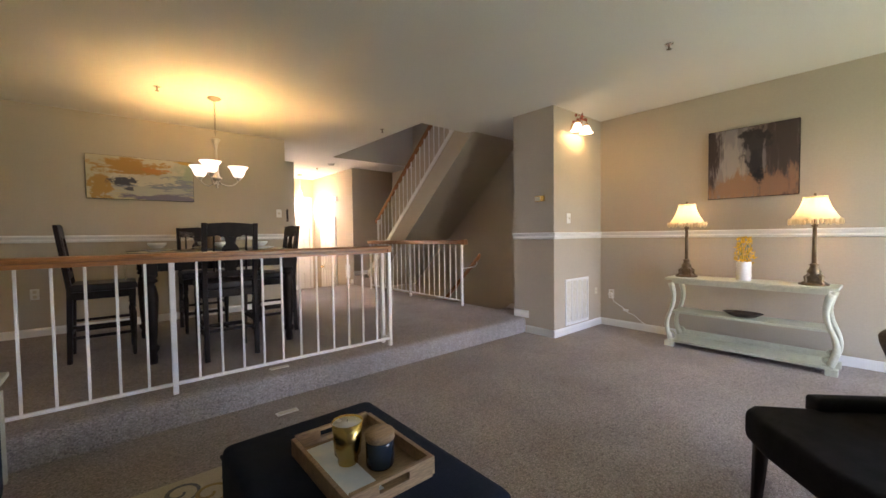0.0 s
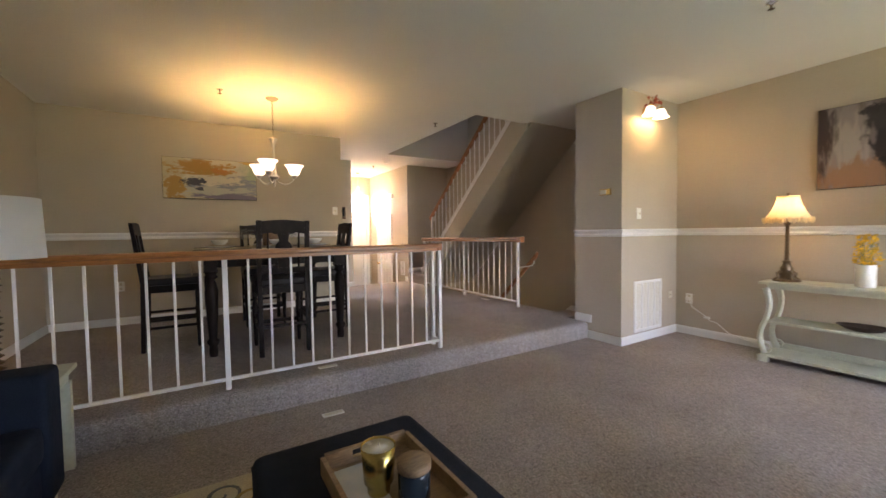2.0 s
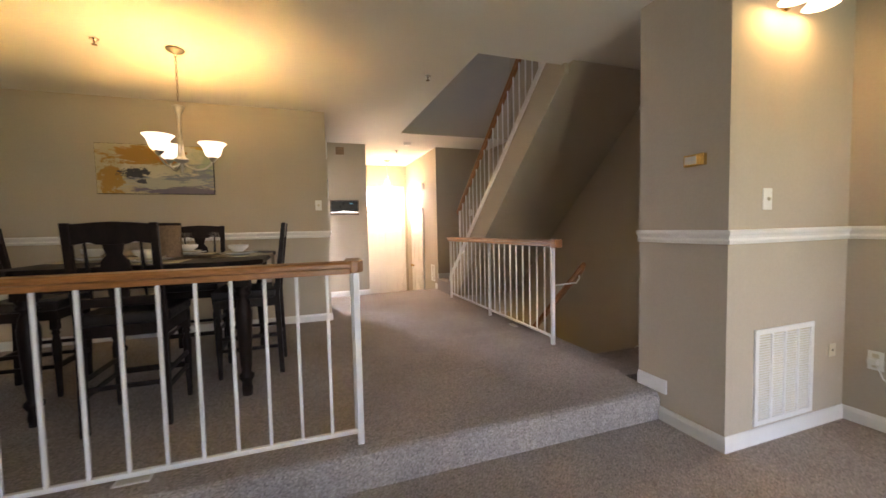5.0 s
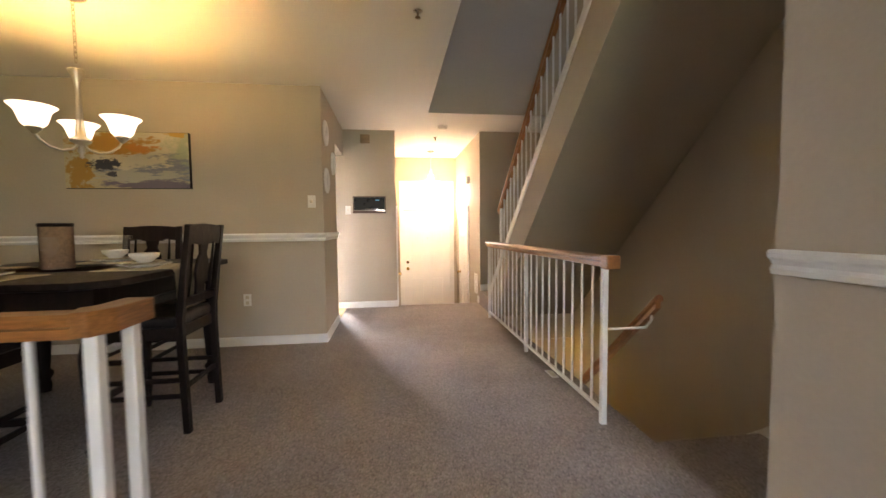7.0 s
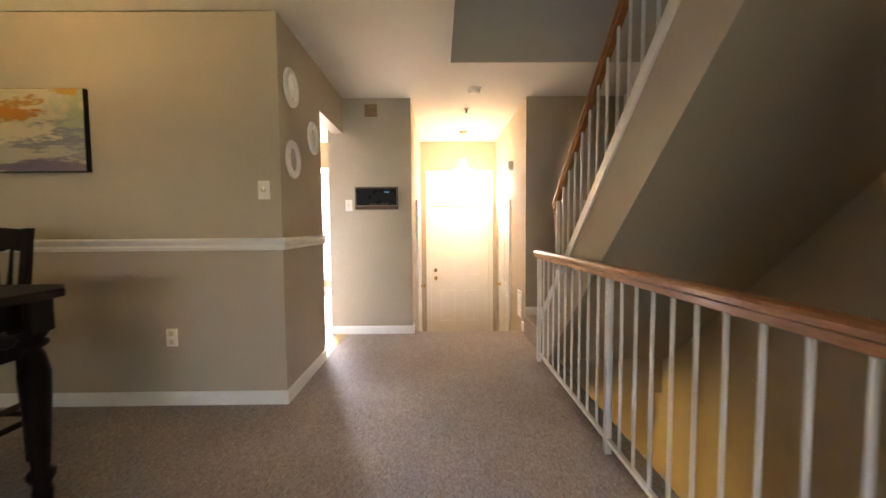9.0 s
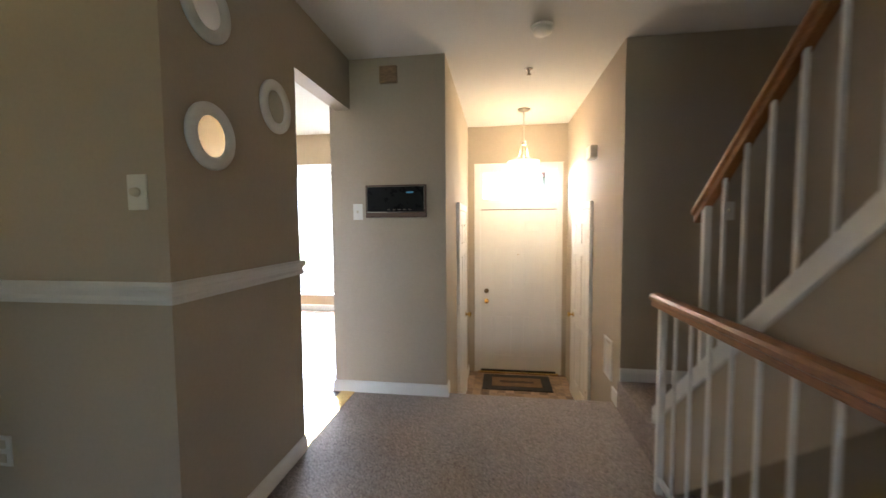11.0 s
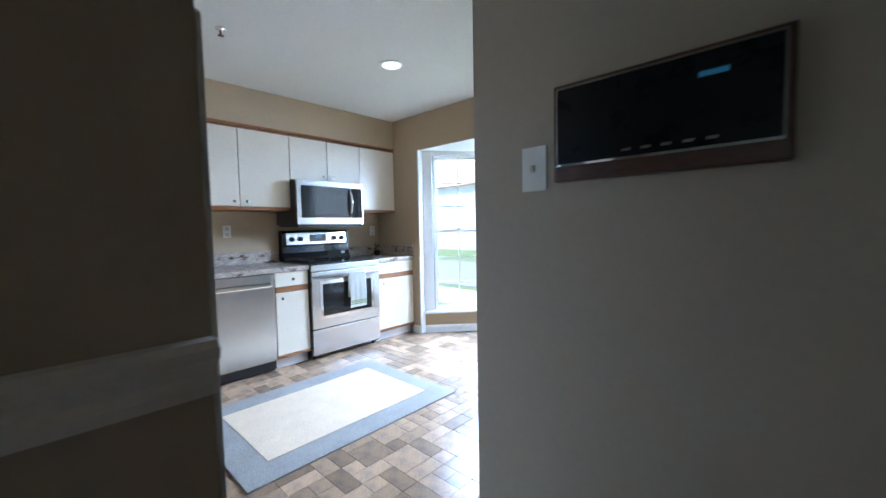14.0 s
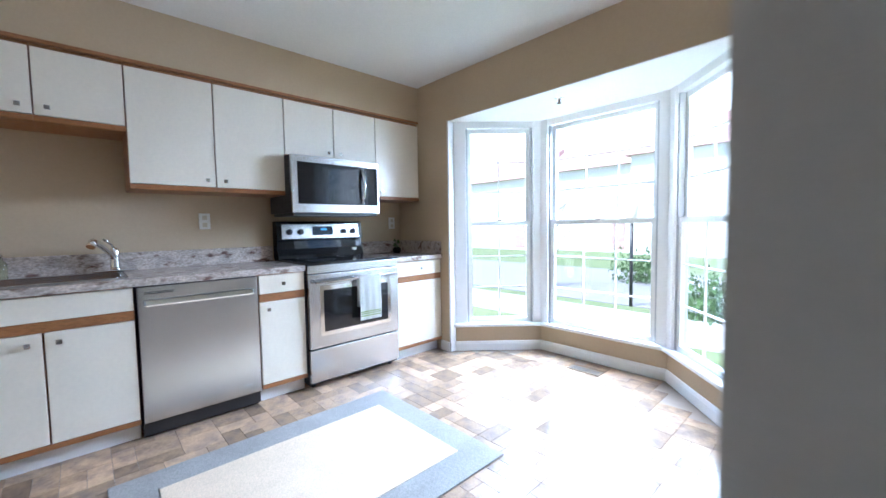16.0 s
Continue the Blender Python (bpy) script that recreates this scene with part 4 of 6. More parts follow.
part("socket", boxes((-0.007, 0.007, -0.007, -0.005, -0.006, 0.006)), BLACK_P, jk)
outlet(pose(KW, 8.245, 1.414, 0, 0, 90), "white power outlet above the kitchen worktop")
outlet(pose(KW, 9.93, 1.39, 0, 0, 90), "white power outlet above the kitchen worktop")
switch(pose(2.252, DY, 1.585), "white rotary dimmer switch on the dining wall", True)
switch(pose(4.55, 2.806, 1.405), "white toggle light switch on the corner column")
switch(pose(2.41, HY, 1.575), "white toggle light switch beside the intercom")
switch(pose(4.95, 7.885, 1.55), "white toggle light switch on the landing wall")
solid("lamp_cord", joined(boxes((XR - 0.052, XR - 0.028, 2.42, 2.48, 0.222, 0.246), bevel=0.006), boxes((XR - 0.045, XR - 0.009, 2.635, 2.68, 0.4, 0.44), bevel=0.008), tube([(XR - 0.01, 2.65, 0.4), (XR - 0.05, 2.6, 0.33), (XR - 0.04, 2.5, 0.27), (XR - 0.03, 2.42, 0.2), (XR - 0.025, 2.36, 0.19), (XR - 0.022, 2.25, 0.1), (XR - 0.022, 2.1, 0.06), (XR - 0.03, 1.9, 0.03)], 0.0045, 6)), PLASTIC, "white lamp cord with an inline switch, plugged into the wall outlet", "cord")

vent = thing("return_air_grille", pose(4.735, 2.806, 0.105), "white louvred return air grille low on the column", "vent")
part("frame", boxes((-0.265, 0.265, -0.012, 0, 0, 0.03), (-0.265, 0.265, -0.012, 0, 0.53, 0.56), (-0.265, -0.235, -0.012, 0, 0.03, 0.53), (0.235, 0.265, -0.012, 0, 0.03, 0.53), bevel=0.002), TRIM, vent)
for x in (-0.118, 0.0, 0.118):
    part("mullion", boxes((x - 0.008, x + 0.008, -0.011, 0, 0.03, 0.53)), TRIM, vent)
part("backing", boxes((-0.235, 0.235, -0.002, -0.0005, 0.03, 0.53)), IVORY, vent)
for k in range(33):
    part("slat", moved(boxes((-0.235, 0.235, -0.008, 0.0, -0.001, 0.001)), pose(0, -0.002, 0.038 + k * 0.015, 35, 0, 0)), TRIM, vent)

th = thing("thermostat", pose(4.245, 2.99, 1.64, 0, 0, -90), "brass coloured thermostat on the column", "thermostat")
part("body", boxes((-0.062, 0.062, -0.03, 0, -0.034, 0.034), bevel=0.006), BRASS, th)
part("cover", boxes((-0.052, 0.02, -0.034, -0.03, -0.022, 0.022), bevel=0.003), IVORY, th)

SCREEN = mat("dark_smoked_screen", (0.008, 0.008, 0.009), 0.3, vary=0.1, spec=0.15)
ic = thing("intercom_panel", pose(2.71, HY, 1.65), "black and walnut intercom panel with a small blue display", "intercom")
part("frame", boxes((-0.23, 0.23, -0.03, 0, -0.12, 0.12), bevel=0.005), WALNUT, ic, "dark walnut frame")
part("face", boxes((-0.215, 0.215, -0.036, -0.03, -0.078, 0.106), bevel=0.002), SCREEN, ic, "glossy black face")
part("trim_strip", boxes((-0.218, 0.218, -0.038, -0.036, -0.084, -0.078)), CHROME, ic)
part("trim_strip", boxes((-0.218, 0.218, -0.0375, -0.0325, 0.106, 0.1095)), NICKEL_D, ic)
for x in (-0.2185, 0.215):
    part("trim_strip", boxes((x, x + 0.0035, -0.0375, -0.0325, -0.078, 0.106)), NICKEL_D, ic)
LCD = glow("blue_display", (0.1, 0.45, 0.75), 0.7)
part("display", boxes((0.085, 0.135, -0.0375, -0.036, 0.058, 0.068)), LCD, ic)
for k in range(5):
    part("button", boxes((-0.06 + k * 0.04, -0.04 + k * 0.04, -0.039, -0.036, -0.066, -0.06)), CHROME, ic)
solid("door_chime", boxes((2.6, 2.73, HY - 0.03, HY, 2.51, 2.63), bevel=0.004), PINE, "beige chime grille high on the wall", "chime")
solid("door_chime", boxes((HX1 - 0.06, HX1, 8.6, 8.76, 2.04, 2.15), bevel=0.008), PLASTIC, "white box chime high on the foyer wall", "chime")
g = thing("wall_register", pose(HX1, 8.163, 0.45, 0, 0, -90), "white metal air register on the foyer wall", "vent")
part("frame", boxes((-0.1, 0.1, -0.01, 0, -0.15, -0.13), (-0.1, 0.1, -0.01, 0, 0.13, 0.15), (-0.1, -0.08, -0.01, 0, -0.13, 0.13), (0.08, 0.1, -0.01, 0, -0.13, 0.13)), TRIM, g)
part("grille", boxes(*[(-0.08, 0.08, -0.006, -0.001, -0.12 + k * 0.02, -0.11 + k * 0.02) for k in range(12)]), METAL_W, g)

# round mirrors
MIRROR = mat("silvered_mirror_glass", (0.9, 0.9, 0.9), 0.01, metal=1.0, vary=0.0)
for cy, cz in ((6.48, 1.815), (6.93, 2.06), (6.48, 2.3)):
    t = thing("round_mirror", pose(PX1, cy, cz, 0, 90, 0), "small round wall mirror in a white moulded frame", "mirror", "three round mirrors")
    part("frame", lathe([(0.078, 0.006), (0.08, 0.012), (0.088, 0.02), (0.103, 0.022), (0.115, 0.018), (0.125, 0.014), (0.129, 0.008), (0.129, 0.0), (0.078, 0.0)], 40, caps=False), TRIM, t, "white moulded round frame")
    part("glass", lathe([(0.0785, 0.002), (0.0785, 0.0075)], 40), MIRROR, t, "mirror glass")


def floor_register(x, y, z, turn, label="small white floor air register", material=None, size=0.55):
    t = thing("floor_register", pose(x, y, z, 0, 0, turn) @ Matrix.Diagonal((size, size * 1.1, 1, 1)), label, "vent")
    mm = material or TRIM
    part("frame", boxes((-0.13, 0.13, -0.045, 0.045, 0.0, 0.006), bevel=0.002), mm, t)
    part("slots", boxes(*[(-0.1 + k * 0.018, -0.092 + k * 0.018, -0.03, 0.03, 0.006, 0.0075) for k in range(12)]), BLACK_P if material else IVORY, t)


floor_register(1.235, 2.955, LO, 0)
floor_register(1.325, 3.4, UP, 0)
floor_register(4.235, 5.11, UP, 90)
floor_register(0.815, 10.46, UP, 0, "bronze floor air register in the bay", BRONZE, 1.0)


def sprinkler(x, y, z=TOP):
    t = thing("ceiling_sprinkler", pose(x, y, z), "small chrome fire sprinkler on the ceiling", "sprinkler", "ceiling sprinklers")
    part("rosette", lathe([(0.032, 0.0), (0.03, -0.006), (0.012, -0.01), (0.01, -0.018)], 16), CHROME, t)
    part("head", lathe([(0.008, -0.015), (0.006, -0.04), (0.018, -0.042), (0.018, -0.046), (0.001, -0.047)], 12), BRONZE, t)


for a in ((0.713, 4.88), (3.223, 4.862), (3.73, 1.41), (3.70, 8.30)):
    sprinkler(*a)
sprinkler(0.236, 7.86, TOP - 0.005)
sprinkler(0.71, 10.24, 2.3)
sd = thing("smoke_detector", pose(3.732, 7.65, TOP), "white round smoke detector on the hall ceiling", "smoke detector")
part("base", lathe([(0.07, 0.0), (0.07, -0.012), (0.064, -0.015)], 28), PLASTIC, sd)
part("cover", lathe([(0.06, -0.015), (0.058, -0.038), (0.045, -0.048), (0.001, -0.05)], 28), PLASTIC, sd)


# ---- lamps ----
def cup_shade(seg=24):
    """Bell of frosted glass, open end at +z."""
    return lathe([(0.012, 0.0), (0.03, 0.004), (0.044, 0.02), (0.052, 0.045), (0.06, 0.07), (0.078, 0.09), (0.082, 0.094), (0.074, 0.092), (0.056, 0.07), (0.048, 0.045), (0.04, 0.022), (0.012, 0.006)], seg, caps=False)


def chandelier():
    t = thing("chandelier", pose(1.202, 4.912, -0.025), "brushed nickel chandelier with lit frosted glass cups over the dining table", "chandelier")
    part("canopy", lathe([(0.065, TOP + 0.025), (0.065, TOP + 0.017), (0.05, TOP + 0.005), (0.02, TOP - 0.005), (0.008, TOP - 0.01)], 24), NICKEL_D, t)
    for k in range(12):
        z = TOP - 0.018 - k * 0.03
        ring = [(0.0, 0.008 * math.cos(a), z + 0.018 * math.sin(a)) if k % 2 else (0.008 * math.cos(a), 0.0, z + 0.018 * math.sin(a)) for a in [2 * math.pi * j / 10 for j in range(11)]]
        part("chain_link", tube(ring, 0.0026, 5), NICKEL_D, t)
    part("column", lathe([(0.004, 2.305), (0.03, 2.3), (0.044, 2.292), (0.03, 2.262), (0.016, 2.22), (0.012, 2.16), (0.014, 2.08), (0.02, 1.97), (0.027, 1.905), (0.052, 1.888), (0.05, 1.875), (0.024, 1.858), (0.014, 1.845), (0.017, 1.815), (0.008, 1.8), (0.012, 1.785), (0.001, 1.775)], 20), NICKEL, t)
    for k in range(3):
        a = radians(6 + 120 * k)
        c, s = math.cos(a), math.sin(a)
        part("arm", tube([(r * c, r * s, z) for r, z in ((0.012, 1.86), (0.045, 1.825), (0.1, 1.808), (0.155, 1.82), (0.197, 1.853), (0.215, 1.89))], 0.007, 8), NICKEL, t)
        part("cup_holder", lathe([(0.008, 1.875), (0.014, 1.882), (0.034, 1.906), (0.036, 1.914), (0.012, 1.918)], 14, (0.215 * c, 0.215 * s, 0)), NICKEL, t)
        part("glass_shade", cup_shade(), SHADE_G, t, "lit frosted glass cup", at=pose(0.215 * c, 0.215 * s, 1.908) @ Matrix.Scale(1.25, 4))
        lamp("chandelier_bulb", "POINT", 23, (1.0, 0.72, 0.29), pose(1.202 + 0.215 * c, 4.912 + 0.215 * s, 1.97), radius=0.035)


chandelier()


def sconce():
    t = thing("wall_sconce", pose(4.66, 2.806, 2.5), "brass two-light wall sconce with a red leaf sprig on the column", "sconce")
    part("backplate", moved(lathe([(0.055, 0), (0.055, 0.008), (0.035, 0.02), (0.012, 0.03), (0.001, 0.03)], 20), pose(0, 0, 0, 90, 0, 0)), BRASS, t)
    for s in (-1, 1):
        part("arm", tube([(0, -0.03, 0), (s * 0.04, -0.08, -0.02), (s * 0.09, -0.11, 0.01), (s * 0.1, -0.115, 0.04)], 0.006, 8), BRASS, t)
        part("holder", lathe([(0.02, 0.02), (0.024, 0.035), (0.01, 0.05)], 14, (s * 0.1, -0.115, 0)), BRASS, t)
        part("glass_shade", moved(cup_shade(), pose(s * 0.1, -0.115, 0.028, 180, 0, 0)), SHADE_G, t, "lit frosted glass bell")
        lamp("sconce_bulb", "POINT", 7.0, WARM, pose(4.66 + s * 0.1, 2.806 - 0.115, 2.5 - 0.07), radius=0.03)
    rnd = random.Random(7)
    lf = bmesh.new()
    for k in range(40):
        q = Matrix.Translation((rnd.uniform(-0.09, 0.12), rnd.uniform(-0.14, -0.06), rnd.uniform(0.04, 0.13))) @ Euler((rnd.uniform(0, 6), rnd.uniform(0, 6), rnd.uniform(0, 6))).to_matrix().to_4x4()
        z = rnd.uniform(0.02, 0.035)
        lf.faces.new([lf.verts.new(q @ Vector(p)) for p in ((0, 0, 0), (z * 0.6, z * 0.5, 0.003), (z * 1.5, 0, 0), (z * 0.6, -z * 0.5, 0.003))])
    part("leaf_sprig", lf, mat("rust_red_leaves", (0.3, 0.06, 0.03), 0.7, island=0.4), t, "rust red artificial leaves")


sconce()


def foyer_pendant():
    t = thing("pendant_lamp", pose(3.73, 9.38, 0), "lit alabaster bowl pendant lamp over the entry", "pendant lamp")
    part("canopy", lathe([(0.065, TOP), (0.065, TOP - 0.01), (0.045, TOP - 0.022), (0.008, TOP - 0.03)], 24), NICKEL_D, t)
    part("rod", tube([(0, 0, TOP - 0.02), (0, 0, 2.33)], 0.006, 8), NICKEL, t)
    part("hub", lathe([(0.006, 2.38), (0.018, 2.37), (0.03, 2.34), (0.022, 2.325), (0.008, 2.32)], 16), NICKEL, t)
    for k in range(3):
        a = radians(30 + 120 * k)
        part("arm", tube([(r * math.cos(a), r * math.sin(a), z) for r, z in ((0.015, 2.34), (0.04, 2.29), (0.05, 2.22), (0.1, 2.165), (0.15, 2.14))], 0.005, 6), NICKEL, t)
    part("glass_bowl", lathe([(0.01, 1.985), (0.06, 1.992), (0.11, 2.025), (0.145, 2.075), (0.165, 2.135), (0.17, 2.15), (0.16, 2.145), (0.138, 2.08), (0.1, 2.03), (0.05, 2.0), (0.001, 1.995)], 32, caps=False), SHADE_P, t, "lit alabaster glass bowl")
    part("finial", lathe([(0.001, 1.955), (0.01, 1.965), (0.006, 1.975), (0.016, 1.99)], 12), NICKEL, t)
    lamp("pendant_light", "POINT", 50, (1.0, 0.77, 0.46), pose(3.73, 9.38, 2.22), radius=0.06)
    # Added source below the bowl, no bulb there, brightens door and walls.
    lamp("pendant_light", "POINT", 100, (1.0, 0.77, 0.46), pose(3.73, 9.38, 1.86), radius=0.08)


foyer_pendant()
dl = thing("recessed_downlight", pose(0.56, 8.975, TOP - 0.005), "lit recessed round downlight in the kitchen ceiling", "downlight")
part("trim_ring", lathe([(0.075, -0.001), (0.095, -0.003), (0.095, -0.008), (0.078, -0.01), (0.075, -0.001)], 32, caps=False), TRIM, dl)
part("lens", lathe([(0.076, -0.004), (0.06, -0.006), (0.001, -0.007)], 28), DOWNLIGHT, dl)
lamp("downlight_lamp", "POINT", 2, (1.0, 0.93, 0.82), pose(0.56, 8.975, TOP - 0.06), radius=0.06)


# ---- doors ----
def panel_leaf(w, h, t, rows, parent, name="leaf", st=0.115, mid=0.05):
    """Six-panel door leaf: origin bottom left, front face towards -y. Returns the leaf."""
    leaf = part(name, boxes((0, w, -0.002, t, 0, h)), TRIM, parent, "white six-panel door leaf")
    cols = ((st, w / 2 - mid), (w / 2 + mid, w - st))
    zs = [0.0] + [z for r in rows for z in r] + [h]
    frame_boxes = [(0, st, -0.014, -0.002, 0, h), (w - st, w, -0.014, -0.002, 0, h), (w / 2 - mid, w / 2 + mid, -0.014, -0.002, 0, h)]
    for a, b in zip(zs[::2], zs[1::2]):
        for c in cols:
            frame_boxes.append((c[0], c[1], -0.014, -0.002, a, b))
    part("stiles_and_rails", boxes(*frame_boxes), TRIM, leaf)
    for z0, z1 in rows:
        for x0, x1 in cols:
            bm = boxes((x0 + 0.022, x1 - 0.022, -0.011, -0.002, z0 + 0.022, z1 - 0.022), bevel=0.008, segs=1)
            part("panel", bm, TRIM, leaf)
    return leaf


def knob(parent, x, z, y=-0.012, material=None, lever=False):
    part("door_knob", moved(lathe([(0.03, 0), (0.03, 0.006), (0.012, 0.01), (0.01, 0.03), (0.024, 0.038), (0.028, 0.05), (0.022, 0.062), (0.001, 0.066)], 18), pose(x, y, z, 90, 0, 0)), material or BRASS, parent, "polished brass knob")


def front_door():
    d = thing("door_1", pose(3.238, KF + 0.035, FOY), "white six-panel front door with brass knob and deadbolt", "door", "", "structure")
    panel_leaf(0.94, 2.08, 0.04, ((0.215, 0.745), (0.965, 1.645), (1.78, 1.955)), d, st=0.14, mid=0.055)
    knob(d, 0.075, 0.92)
    part("deadbolt", moved(lathe([(0.03, 0), (0.03, 0.008), (0.018, 0.014), (0.001, 0.016)], 18), pose(0.075, -0.012, 1.05, 90, 0, 0)), BRONZE, d)
    part("peephole", moved(lathe([(0.008, 0), (0.008, 0.006), (0.001, 0.006)], 10), pose(0.47, -0.012, 1.52, 90, 0, 0)), BRASS, d)
    part("frame", boxes((-0.077, 0.0, -0.05, 0.06, 0, 2.66), (0.94, 1.007, -0.05, 0.06, 0, 2.66), (0.0, 0.94, -0.045, 0.06, 2.09, 2.19), (0.0, 0.94, -0.045, 0.06, 2.56, 2.66), bevel=0.004), TRIM, d, "white painted door casing")
    part("transom_sash", boxes((0.0, 0.94, -0.02, 0.02, 2.19, 2.22), (0.0, 0.94, -0.02, 0.02, 2.545, 2.56), (0.0, 0.035, -0.02, 0.02, 2.22, 2.545), (0.905, 0.94, -0.02, 0.02, 2.22, 2.545)), TRIM, d)
    p = part("transom_pane", boxes((0.035, 0.905, -0.003, 0.003, 2.22, 2.545)), PANE, d, "clear transom window pane")
    p.visible_shadow = False
    part("threshold", boxes((-0.03, 0.97, -0.08, 0.06, 0.0, 0.018), bevel=0.004), BRASS, d)
    part("weatherstrip", boxes((0.0, 0.94, -0.03, -0.014, 0.018, 0.03)), BLACK_P, d)
    # Black strip puts the shade of the gap above the leaf into colour.
    part("weatherstrip", boxes((0.0, 0.94, -0.012, 0.03, 2.08, 2.09)), BLACK_P, d)
    part("alarm_contact", boxes((0.955, 0.985, -0.075, -0.05, 1.95, 2.0), bevel=0.003), PLASTIC, d)


def side_door(name, m, w, label, knob_x):
    d = thing(name, m, label, "door", "", "structure")
    panel_leaf(w, 2.03, 0.012, ((0.2, 0.84), (0.98, 1.58), (1.7, 1.9)), d)
    knob(d, knob_x, 0.91)
    part("casing", boxes((-0.07, -0.004, -0.02, 0.01, 0, 2.1), (w + 0.004, w + 0.07, -0.02, 0.01, 0, 2.1), (-0.004, w + 0.004, -0.02, 0.01, 2.034, 2.1), bevel=0.004), TRIM, d)
    for z in (0.25, 1.75):
        part("hinge", boxes((w - 0.006 if knob_x < w / 2 else -0.006, w + 0.008 if knob_x < w / 2 else 0.008, -0.02, -0.012, z, z + 0.09)), BRASS, d)


front_door()
side_door("door_2", pose(HX1 - 0.011, 9.5, FOY, 0, 0, -90), 0.72, "white six-panel closet door with a brass knob in the foyer", 0.06)
side_door("door_3", pose(HX0 + 0.011, 8.72, FOY, 0, 0, 90), 0.66, "white six-panel door with a brass knob in the foyer", 0.6)
dm = thing("doormat", pose(3.68, 9.71, FOY), "brown coir doormat with a dark border before the front door", "doormat")
part("border", boxes((-0.4, 0.4, -0.225, 0.225, 0.0, 0.01), bevel=0.003), mat("dark_rubber_mat", (0.025, 0.02, 0.018), 0.85, grain=0.3, grain_scale=120, bump=0.5), dm)
COIR = mat("brown_coir", (0.2, 0.12, 0.06), 0.95, vary=0.15, scale=10, grain=0.3, grain_scale=160, bump=0.8, bump_scale=200)
part("field", boxes((-0.29, 0.29, -0.13, 0.13, 0.01, 0.013)), COIR, dm)
part("lettering_bar", boxes((-0.2, 0.2, -0.03, 0.03, 0.013, 0.014)), mat("faded_mat_print", (0.08, 0.05, 0.03), 0.95, grain=0.4, grain_scale=60), dm)


# ---- kitchen ----
def square_knob(parent, y, z, x=0.0):
    part("knob", boxes((x, x + 0.012, y - 0.004, y + 0.004, z - 0.004, z + 0.004), (x + 0.012, x + 0.024, y - 0.012, y + 0.012, z - 0.012, z + 0.012), bevel=0.002), CHROME, parent, "square chrome knob")


def wall_cabinet(y0, y1, z0, z1, knob_side, doors=1, label="cream laminate wall cabinet with honey oak edging"):
    """Faces +x; front at x = -0.73."""
    t = thing("wall_cabinet", pose(-0.73, y0, z0), label, "cabinet", "kitchen wall cabinets")
    w, h = y1 - y0, z1 - z0
    part("body", boxes((KW + 0.73 + 0.001, -0.002, 0.001, w - 0.001, 0.0, h)), CABWOOD, t, "honey oak carcass")
    n = doors
    for k in range(n):
        a, b = k * w / n + 0.004, (k + 1) * w / n - 0.004
        d = part("door", boxes((-0.002, 0.017, a, b, 0.034, h - 0.022), bevel=0.002), LAMINATE, t, "cream laminate door")
        kk = knob_side if n == 1 else ("r" if k == 0 else "l")
        square_knob(d, b - 0.05 if kk == "r" else a + 0.05, 0.075, 0.017)
    part("bottom_rail", boxes((-0.002, 0.02, 0.0, w, 0.0, 0.03), bevel=0.004), CABWOOD, t, "honey oak finger rail")


CT = 2.348
wall_cabinet(7.02, 7.42, 1.94, CT, "r")
wall_cabinet(7.42, 7.8, 1.94, CT, "l")
wall_cabinet(7.8, 8.262, 1.605, CT, "r")
wall_cabinet(8.262, 8.73, 1.605, CT, "l")
wall_cabinet(8.73, 9.54, 1.885, CT, "r", 2, "short two-door cream wall cabinet above the microwave")
wall_cabinet(9.54, 10.036, 1.6, CT, "l")
structure("trim_cabinet_crown", boxes((-0.74, -0.705, 7.02, KF - 0.002, CT + 0.0005, CT + 0.022), bevel=0.004), CABWOOD, "honey oak strip above the wall cabinets", "trim")


def base_cabinet(y0, y1, doors, label, knob_sides):
    t = thing("base_cabinet", pose(-0.42, y0, UP), label, "cabinet", "kitchen base cabinets")
    w = y1 - y0
    part("body", boxes((KW + 0.42 + 0.001, -0.001, 0.001, w - 0.001, 0.1, 0.868)), CABWOOD, t, "honey oak carcass")
    part("toe_kick", boxes((KW + 0.42 + 0.05, -0.05, 0.0, w, 0.0, 0.1)), TRIM, t, "white toe kick")
    part("bottom_rail", boxes((-0.001, 0.019, 0, w, 0.1, 0.128), bevel=0.003), CABWOOD, t)
    part("middle_rail", boxes((-0.001, 0.014, 0, w, 0.685, 0.74), bevel=0.006), CABWOOD, t, "honey oak finger rail")
    part("drawer_front", boxes((-0.001, 0.018, 0.004, w - 0.004, 0.74, 0.862), bevel=0.002), LAMINATE, t, "cream laminate drawer front")
    for k in range(doors):
        a, b = k * w / doors + 0.004, (k + 1) * w / doors - 0.004
        d = part("door", boxes((-0.001, 0.018, a, b, 0.13, 0.684), bevel=0.002), LAMINATE, t, "cream laminate door")
        square_knob(d, b - 0.05 if knob_sides[k] == "r" else a + 0.05, 0.635, 0.018)
    return t


base_cabinet(7.06, 7.765, 2, "two-door cream sink base cabinet with honey oak rails", "rl")
c3 = base_cabinet(8.405, 8.715, 1, "narrow one-door cream base cabinet with a drawer", "l")
c4 = base_cabinet(9.522, 10.03, 1, "one-door cream base cabinet with a drawer beside the bay", "l")
for c, w in ((c3, 0.31), (c4, 0.508)):
    square_knob(c, w / 2, 0.8, 0.018)
# worktop with a sink cut-out
ctop = thing("worktop", pose(0, 0, UP), "speckled brown granite worktop with a low backsplash", "worktop")
S0, S1, SX0, SX1 = 7.0, 7.74, -0.93, -0.5
